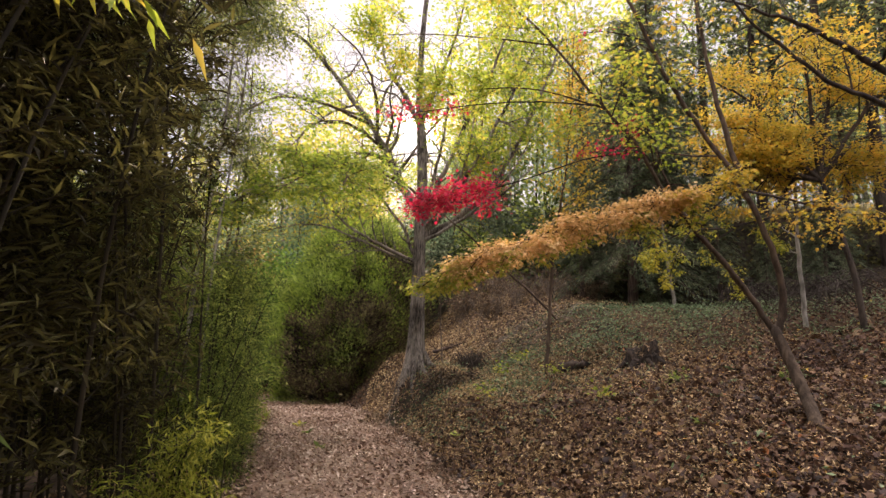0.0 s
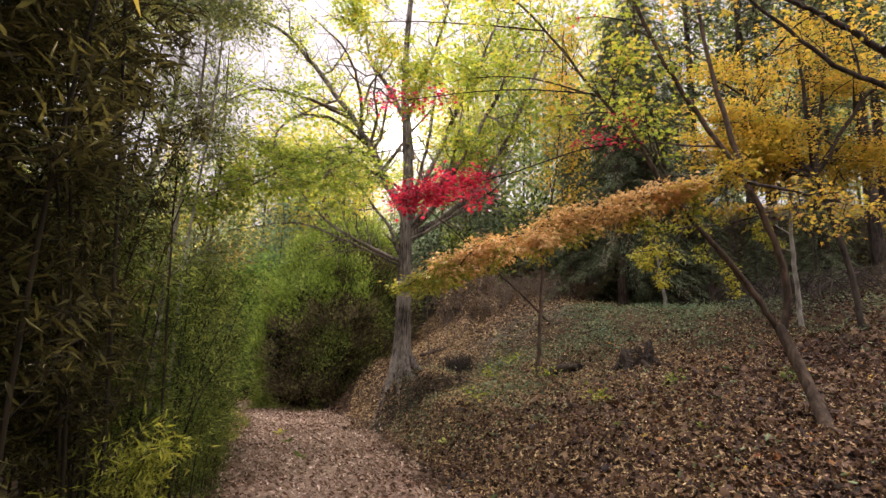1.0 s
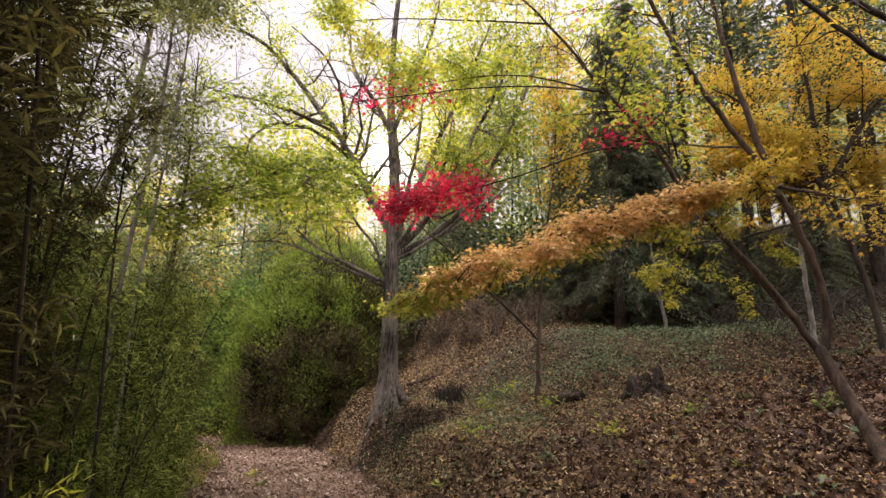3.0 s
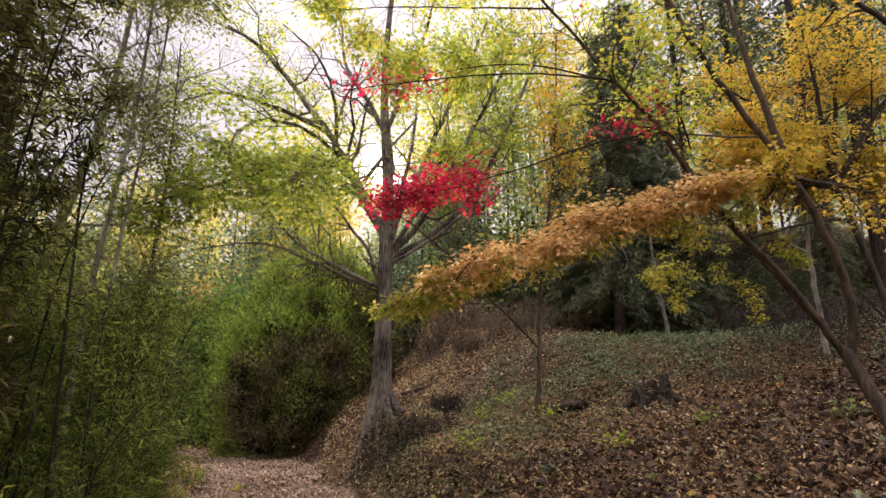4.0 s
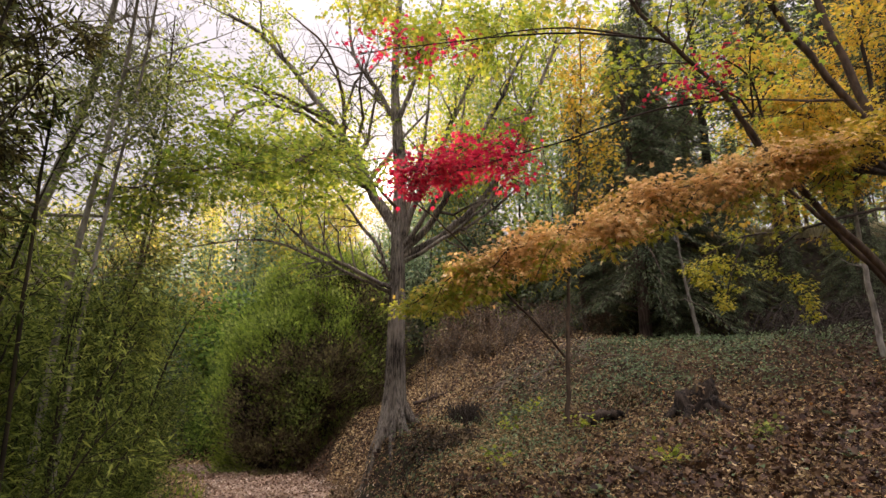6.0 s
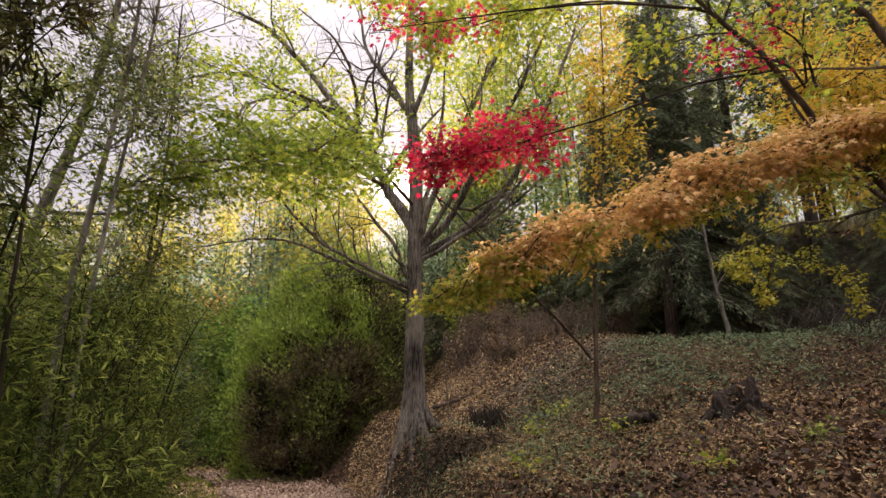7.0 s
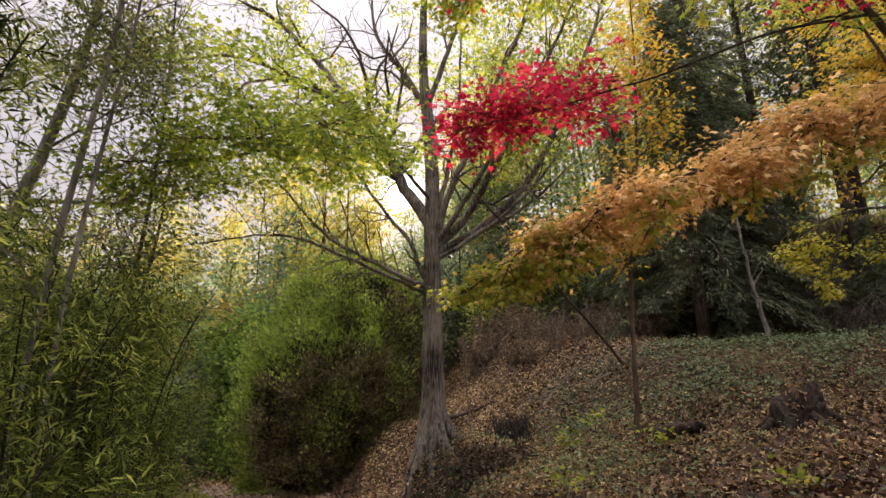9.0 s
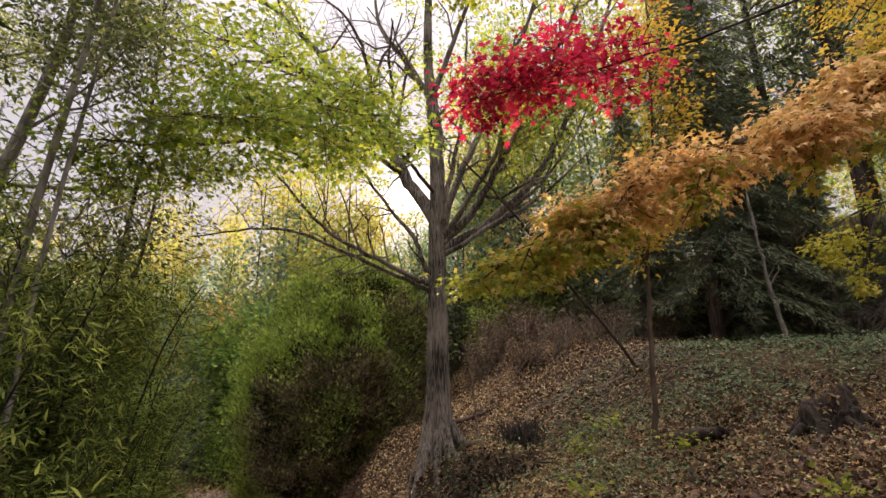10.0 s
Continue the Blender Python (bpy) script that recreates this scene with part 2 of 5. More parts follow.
M_DRY = leaf_mat("withered_undergrowth", [(0.05, 0.033, 0.02), (0.13, 0.085, 0.05), (0.24, 0.165, 0.095), (0.4, 0.31, 0.19)], 0.15, 0.7, 2.0, 0.1)
M_STRAW = leaf_mat("pale_dry_grass", [(0.2, 0.17, 0.1), (0.34, 0.3, 0.18), (0.46, 0.42, 0.27), (0.55, 0.5, 0.34)], 0.4, 0.7, 1.0, 0.1)
# darker copy of the withered growth, with the overhang's shade in its colour
M_FERN_SHADE = leaf_mat("shade_dark_withered_ferns", [(0.022, 0.016, 0.01), (0.06, 0.042, 0.025), (0.115, 0.08, 0.047), (0.21, 0.155, 0.09)], 0.15, 0.7, 2.0, 0.1)
M_TWIG = bark_mat("dead_twigs", (0.07, 0.053, 0.038), (0.26, 0.205, 0.155), 12, 0.5, 0.3)


# ---- mesh helpers ----
rng = np.random.default_rng(7)


def mesh_of(name, verts, faces, mat, smooth=False):
    """A mesh from an array of points and an array of faces with three or four corners each."""
    me = bpy.data.meshes.new(name)
    verts = np.asarray(verts, dtype=np.float32)
    if isinstance(faces, np.ndarray):
        faces = [faces]
    loops = np.concatenate([f.reshape(-1) for f in faces]).astype(np.int32)
    sizes = np.concatenate([np.full(len(f), f.shape[1]) for f in faces]).astype(np.int32)
    starts = np.concatenate([[0], np.cumsum(sizes)[:-1]]).astype(np.int32)
    me.vertices.add(len(verts))
    me.vertices.foreach_set("co", verts.reshape(-1))
    me.loops.add(len(loops))
    me.loops.foreach_set("vertex_index", loops)
    me.polygons.add(len(sizes))
    me.polygons.foreach_set("loop_start", starts)
    if smooth:
        me.polygons.foreach_set("use_smooth", np.ones(len(sizes), dtype=bool))
    me.update(calc_edges=True)
    me.validate()
    me.materials.append(mat)
    return me


def thing(name, at, label, category, group="", kind=""):
    ob = new(name)
    ob.empty_display_size = 0.2
    ob.matrix_world = pose(*at)
    return tagged(ob, label, category, group, kind)


def piece(name, me, parent, label=""):
    """A mesh given in world places, hung under a thing that stands somewhere else."""
    ob = new(name, me)
    ob.parent = parent
    ob.matrix_parent_inverse = Matrix.Translation(parent.matrix_world.translation).inverted()
    return tagged(ob, label)


def unit(v):
    return v / np.maximum(np.linalg.norm(v, axis=-1, keepdims=True), 1e-9)


# leaf shapes: stalk at the origin, tip along +y, face up +z
def palmate(lobes=5, notch=0.45):
    v, c = [(0.0, 0.30, 0.05)], [(0.0, 0.0, 0.0)]
    span = radians(250)
    for i in range(lobes):
        ang = -span / 2 + span * i / (lobes - 1)
        ln = 0.72 - 0.28 * abs(i - (lobes - 1) / 2) / ((lobes - 1) / 2)
        c.append((ln * math.sin(ang), 0.30 + ln * math.cos(ang), -0.10))
        if i < lobes - 1:
            g = ang + span / (lobes - 1) / 2
            c.append((notch * 0.55 * math.sin(g), 0.30 + notch * 0.55 * math.cos(g), 0.03))
    v += c
    k = len(c)
    return np.array(v), np.array([(0, 1 + (i + 1) % k, 1 + i) for i in range(k)])


def blade(width=0.085, droop=0.16):
    v = [(0, 0, 0), (width, 0.32, 0.035), (0, 1, -droop), (-width, 0.32, 0.035)]
    return np.array(v), np.array([(0, 1, 2), (0, 2, 3)])


def oval(width=0.28):
    v = [(0, 0, 0), (width, 0.45, 0.06), (0, 1, -0.05), (-width, 0.45, 0.06)]
    return np.array(v), np.array([(0, 1, 2), (0, 2, 3)])


def spray(width=0.24):
    """A flat feathered tip, as cypress and fir twigs have."""
    v = [(0, 0, 0), (width, 0.45, 0), (0.04, 0.42, 0.02), (0, 1, -0.1), (-0.04, 0.42, 0.02), (-width, 0.55, 0)]
    return np.array(v), np.array([(0, 1, 2), (0, 3, 4), (0, 4, 5), (2, 3, 0)])


def chip():
    """A small torn or curled leaf."""
    v = [(0, 0, 0), (0.30, 0.22, 0.12), (0.12, 0.70, -0.05), (0.05, 1.15, 0.14), (-0.26, 0.62, 0.14)]
    return np.array(v), np.array([(0, 1, 2), (0, 2, 3), (0, 3, 4)])


def dead_leaf(lobes=5):
    v, f = palmate(lobes, 0.6)
    v = v.copy()
    v[:, 2] = 0.35 * v[:, 0] ** 2 + 0.12 * np.sin(5 * v[:, 1])
    return v, f


def scatter(shape, at, way, up, size, width=None):
    """Many leaves: shape set at each place, tip along way, face towards up. Gives points and faces."""
    tv, tf = shape
    way = unit(way)
    side = unit(np.cross(way, up))
    nor = np.cross(side, way)
    s = np.asarray(size).reshape(-1, 1, 1)
    w = s if width is None else s * np.asarray(width).reshape(-1, 1, 1)
    v = at[:, None, :] + w * tv[None, :, 0:1] * side[:, None, :] + s * tv[None, :, 1:2] * way[:, None, :] + s * tv[None, :, 2:3] * nor[:, None, :]
    f = tf[None] + (np.arange(len(at)) * len(tv))[:, None, None]
    return v.reshape(-1, 3), f.reshape(-1, tf.shape[1])


def smooth_line(pts, n):
    """A curve through the given places."""
    p = np.asarray(pts, float)
    if len(p) == 2:
        return p[0] + (p[1] - p[0]) * np.linspace(0, 1, n)[:, None]
    q = np.vstack([2 * p[0] - p[1], p, 2 * p[-1] - p[-2]])
    out = []
    for u in np.linspace(0, len(p) - 1, n):
        i = min(int(u), len(p) - 2)
        f = u - i
        a0, a1, a2, a3 = q[i:i + 4]
        out.append(0.5 * (2 * a1 + (a2 - a0) * f + (2 * a0 - 5 * a1 + 4 * a2 - a3) * f * f + (3 * a1 - a0 - 3 * a2 + a3) * f ** 3))
    return np.array(out)


def tube(line, r0, r1, sides=6, rough=0.0, power=1.0):
    n = len(line)
    tan = unit(np.gradient(line, axis=0))
    ref = np.array([0.0, 0.0, 1.0]) if abs(tan[0][2]) < 0.8 else np.array([1.0, 0.0, 0.0])
    s = unit(np.cross(tan, ref))
    b = np.cross(s, tan)
    r = r1 + (r0 - r1) * (1 - np.linspace(0, 1, n)) ** power
    ang = np.linspace(0, 2 * np.pi, sides, endpoint=False)
    k = r[:, None] * (1 + rough * rng.normal(size=(n, sides)))
    v = line[:, None, :] + k[..., None] * (np.cos(ang)[None, :, None] * s[:, None, :] + np.sin(ang)[None, :, None] * b[:, None, :])
    i, j = np.meshgrid(np.arange(n - 1), np.arange(sides), indexing="ij")
    j2 = (j + 1) % sides
    f = np.stack([i * sides + j, i * sides + j2, (i + 1) * sides + j2, (i + 1) * sides + j], -1).reshape(-1, 4)
    v = np.vstack([v.reshape(-1, 3), line[-1:] + tan[-1:] * r1])
    cap = np.array([((n - 1) * sides + a0, (n - 1) * sides + (a0 + 1) % sides, n * sides, n * sides) for a0 in range(sides)])[:, :3]
    return v, f, cap


def join(parts):
    """Several (points, faces...) sets as one."""
    vs, by = [], {}
    off = 0
    for v, *fs in parts:
        vs.append(v)
        for f in fs:
            if len(f):
                by.setdefault(f.shape[1], []).append(f + off)
        off += len(v)
    return np.vstack(vs), [np.vstack(b) for b in by.values()]


def sprout(line, r0, r1, count, length, spread, lift, levels, start=0.25, wiggle=0.12, squash=1.0):
    """Side branches off a line, and theirs in turn. Gives the tubes' lines with their radii, and the places of the twigs with their ways."""
    made, tips = [], []
    n = len(line)
    tan = unit(np.gradient(line, axis=0))
    for i in range(count):
        u = start + (1 - start) * (i + rng.uniform(0, 1)) / count
        k = min(int(u * (n - 1)), n - 1)
        d = rng.normal(size=3)
        d -= tan[k] * (d @ tan[k])
        d[2] *= squash
        d = unit(unit(d) * spread + tan[k] * (1 - spread * 0.5) + np.array([0, 0, lift]))
        ln = length * rng.uniform(0.55, 1.15) * (1.15 - 0.55 * u)
        m = 5 if levels > 1 else 4
        steps = d * (ln / (m - 1)) + rng.normal(size=(m - 1, 3)) * ln * wiggle / 2 * np.array([1, 1, squash])
        sub = np.vstack([line[k], line[k] + np.cumsum(steps, axis=0)])
        rr = max((r0 + (r1 - r0) * u) * 0.55, 0.004)
        made.append((sub, rr, max(rr * 0.35, 0.003)))
        if levels > 1:
            m2, t2 = sprout(sub, rr, rr * 0.35, max(2, int(count * 0.5)), length * 0.5, spread, lift, levels - 1, 0.2, wiggle, squash)
            made += m2
            tips += t2
        else:
            dd = unit(np.gradient(sub, axis=0))
            tips += [(sub[q], dd[q]) for q in range(1, m)]
    return made, tips


def wood(lines, sides=5):
    return join([tube(p, a0, a1, sides if a0 > 0.02 else 4 if a0 > 0.008 else 3) for p, a0, a1 in lines])


def leaves_at(tips, per, radius, size, shape, flat=0.35, droop=0.25, updraw=0.8):
    """Leaves in flat layers about the twigs."""
    p = np.array([t[0] for t in tips])
    d = np.array([t[1] for t in tips])
    p = np.repeat(p, per, axis=0)
    d = np.repeat(d, per, axis=0)
    n = len(p)
    off = rng.normal(size=(n, 3)) * radius * np.array([1, 1, flat])
    p = p + off
    way = unit(d * 0.5 + unit(off + 1e-6) * 0.9 + rng.normal(size=(n, 3)) * 0.35) - np.array([0, 0, droop])
    up = rng.normal(size=(n, 3)) * (1 - updraw) * 1.3 + np.array([0, 0, updraw])
    return scatter(shape, p, way, up, size * rng.uniform(0.6, 1.2, n))


MAPLE, MAPLE7, MAPLE3, BLADE, OVAL, SPRAY, DEAD, DEAD3, CHIP = palmate(5), palmate(5, 0.4), palmate(3), blade(), oval(), spray(), dead_leaf(), dead_leaf(3), chip()


# ---- the lie of the land ----
def step(x, lo, hi):
    t = np.clip((x - lo) / (hi - lo), 0, 1)
    return t * t * (3 - 2 * t)


def path_mid(y):
    y = np.asarray(y, float)
    return np.where(y < 14, -0.12 * np.clip(y, -5, 4) - 0.26 * np.clip(y - 4, 0, 10), -3.08 - 0.34 * (y - 14) - 0.055 * np.clip(y - 15, 0, 30) ** 2)


def path_half(y):
    return 1.55 - 0.25 * step(np.asarray(y, float), 10, 20)


def bumps(x, y):
    return (0.5 * np.sin(1.3 * x + 0.7 * y + 1) * np.sin(0.9 * y - 0.5 * x) + 0.3 * np.sin(2.9 * x - 1.1 * y) * np.sin(2.3 * y + 0.8)
            + 0.2 * np.sin(5.7 * x + 2.1 * y + 2) * np.sin(4.9 * y - 1.3 * x))


def land(x, y):
    x, y = np.asarray(x, float), np.asarray(y, float)
    base = np.where(y < 22, -0.087 * y, -1.914 - 0.02 * (y - 22))
    base = np.where(y < -3, 0.261 + 0.02 * (-3 - y), base)
    d = x - (path_mid(y) + path_half(y))
    # the bank: a gently rising shelf with a knoll, its edge steep near the bend
    shelf = 0.30 + 0.17 * (x - 4.3) + 0.06 * (y - 7.5)
    shelf = shelf + 0.33 * np.clip(y - 11.2, 0, 2.6) * step(x, 1, 4) + 0.23 * np.clip(y - 13.2, 0, 11) * step(x, -1.5, 2) * (1 - step(x, 4.5, 7))
    shelf = np.where(y < 5, shelf - 0.05 * (y - 5), shelf)
    shelf = shelf + 0.36 * np.exp(-(((x + 0.4) / 0.7) ** 2 + ((y - 12.9) / 0.8) ** 2))
    top = 1.60 + 0.12 * np.clip(x - 7.5, 0, 8) + 0.12 * np.clip(y - 14.5, 0, 10) * (1 - step(x, 4.2, 6.2))
    shelf = top - np.log1p(np.exp(np.clip((top - shelf) * 6, -30, 30))) / 6
    # the steep cut behind the knoll, and the level ground above it
    g = (y - 16.4) + 0.10 * (x - 7)
    cut = step(g, 0.0, 1.3) * step(x, 5.0, 7.0)
    shelf = shelf - 0.35 * step(g, -1.2, -0.2) * step(x, 5, 7)
    shelf = shelf * (1 - cut) + (4.3 + 0.02 * x) * cut
    shelf = np.maximum(shelf, 4.2 * step(x, 11.5, 15) * step(y, 5, 12) + shelf * (1 - step(x, 11.5, 15)))
    width = 2.3 - 1.5 * step(y, 7, 11.5) + 1.6 * step(y, 13.3, 15.5)
    up = step(d, -0.1, width)
    bank = (shelf - base) * up
    left = np.clip(-d - 2 * path_half(y), 0, None)
    verge = 0.10 * step(left, 0, 0.5) + 0.03 * np.minimum(left, 20)
    far = (0.20 + 0.10 * step(-x, 3, 12)) * np.clip(y - 25, 0, 40) + 1.0 * step(y, 22.5, 25.5)
    z = base + bank + verge + far * (1 - step(x, 4, 8) * step(60 - y, 0, 20))
    ledge = np.exp(-(((x + 0.66) / 0.60) ** 4 + ((y - 13.05) / 0.62) ** 4))
    z = z + np.maximum(0.10 - z, 0) * ledge
    rough = step(np.abs(d + path_half(y)), path_half(y) * 0.8, path_half(y) * 1.4)
    z = z + bumps(x, y) * (0.015 + 0.085 * rough)
    z = z - 0.5 * np.exp(-(((x - 2.85 - 0.4 * (y - 11.75)) / 0.38) ** 4 + ((y - 11.72) / 0.28) ** 2))
    return z


def spaced(lo, a, b, hi, fine, grow):
    mid = list(np.arange(a, b, fine))
    s, q = fine, b
    right = []
    while q < hi:
        right.append(q)
        s *= grow
        q += s
    s, q = fine, a - fine
    leftward = []
    while q > lo:
        leftward.append(q)
        s *= grow
        q -= s
    return np.array(leftward[::-1] + mid + right + [hi])


def sheet(xs, ys, zfun):
    gx, gy = np.meshgrid(xs, ys, indexing="ij")
    v = np.stack([gx, gy, zfun(gx, gy)], -1).reshape(-1, 3)
    i, j = np.meshgrid(np.arange(len(xs) - 1), np.arange(len(ys) - 1), indexing="ij")
    n = len(ys)
    f = np.stack([i * n + j, (i + 1) * n + j, (i + 1) * n + j + 1, i * n + j + 1], -1).reshape(-1, 4)
    return v, f


v, f = sheet(spaced(-400, -7, 12, 400, 0.13, 1.12), spaced(-300, 1.5, 20, 600, 0.13, 1.1), land)
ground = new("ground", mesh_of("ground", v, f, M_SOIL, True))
tagged(ground, "brown woodland soil bank covered in rotting leaf litter", "ground", kind="structure")


def path_sheet():
    ys = np.arange(-6, 30, 0.12)
    us = np.linspace(-1, 1, 25)
    gu, gy = np.meshgrid(us, ys, indexing="ij")
    edge = 1 + 0.10 * np.sin(gy * 2.3) + 0.07 * np.sin(gy * 5.1 + 1)
    gx = path_mid(gy) + gu * path_half(gy) * edge
    gz = land(gx, gy) + 0.03 - 0.06 * np.abs(gu) ** 6
    v = np.stack([gx, gy, gz], -1).reshape(-1, 3)
    n = len(ys)
    i, j = np.meshgrid(np.arange(len(us) - 1), np.arange(n - 1), indexing="ij")
    f = np.stack([i * n + j, (i + 1) * n + j, (i + 1) * n + j + 1, i * n + j + 1], -1).reshape(-1, 4)
    return mesh_of("path", v, f, M_PATH, True)


path = new("path", path_sheet())
tagged(path, "trodden woodland path strewn with pale crushed leaves", "path", kind="structure")


# ---- trees: a stem or trunk, limbs, and a crown of many leaves ----
def limb_mesh(pts, r0, r1, twigs, length, spread, lift, levels, mat, start=0.25, sides=8, n=None, squash=1.0):
    """A limb through the given places with its side branches in one mesh, and the twigs that carry leaves."""
    line = smooth_line(pts, n or 5 * len(pts))
    line[1:-1] += rng.normal(size=(len(line) - 2, 3)) * r0 * 0.18
    made, tips = sprout(line, r0, r1, twigs, length, spread, lift, levels, start, squash=squash)
    dd = unit(np.gradient(line, axis=0))
    tips += [(line[q], dd[q]) for q in range(len(line) - 3, len(line))]
    v, fs = join([tube(line, r0, r1, sides, 0.04)] + [tube(p, a0, a1, 5 if a0 > 0.02 else 3) for p, a0, a1 in made])
    return mesh_of("limb", v, fs, mat, True), tips


def crown_of(sets):
    v, fs = join([(v, f) for v, f in sets])
    return v, fs


# the tall maple at the bend of the path
def tall_maple():
    t = thing("maple_tree", (-0.72, 13.0, 0.1), "tall grey-barked maple with green and yellow leaves beside the path", "tree")
    line = smooth_line([(-0.68, 12.86, -1.0), (-0.68, 12.95, -0.1), (-0.72, 13, 0.6), (-0.66, 13, 2.0), (-0.62, 13, 3.4), (-0.56, 13, 4.9), (-0.60, 13.05, 6.1), (-0.64, 13.1, 7.2), (-0.55, 13.2, 9.0), (-0.3, 13.4, 11.5)], 130)
    sides = 60
    v, fq, cap = tube(line, 0.215, 0.045, sides, 0.0, 1.0)
    ang = np.linspace(0, 2 * np.pi, sides, endpoint=False)
    ring = v[:-1].reshape(len(line), sides, 3)
    hgt = line[:, 2] - 0.05
    ridge = rng.choice([-1.0, -0.2, 0.5, 1.0], sides)
    for k in range(len(line)):
        flare = 1 + 0.85 * math.exp(-max(hgt[k] - 0.15, 0) / 0.38) * (0.75 + 0.5 * np.sin(5 * ang + 0.8)) + 0.05 * np.sin(9 * ang + 0.21 * k) + 0.035 * np.sin(17 * ang - 0.14 * k) + 0.05 * ridge * (0.7 + 0.3 * np.sin(0.35 * k + 5 * ang)) + 0.012 * rng.normal(size=sides)
        if k % 6 == 5:
            ridge = np.where(rng.uniform(size=sides) < 0.3, rng.choice([-1.0, -0.2, 0.5, 1.0], sides), ridge)
        ring[k] = line[k] + (ring[k] - line[k]) * flare[:, None]
    v = np.vstack([ring.reshape(-1, 3), v[-1:]])
    piece("trunk", mesh_of("trunk", v, [fq, cap], M_BARK, True), t, "grey furrowed trunk with a flared foot")
    for k in range(9):
        a0 = k * 0.70 + 0.2
        q = [(-0.68 + r * math.cos(a0 + 0.3 * r), 12.95 + r * 0.85 * math.sin(a0 + 0.3 * r), h) for r, h in ((0.16, 0.42), (0.30, 0.12), (0.46, 0.03), (0.62, -0.02), (0.75, -0.10))]
        q = [(px, py, max(float(land(px, py)) + h, -0.9)) for px, py, h in q]
        v, a1, a2 = tube(smooth_line(q, 12), 0.085, 0.018, 8, 0.06)
        piece("root", mesh_of("root", v, [a1, a2], M_BARK, True), t)
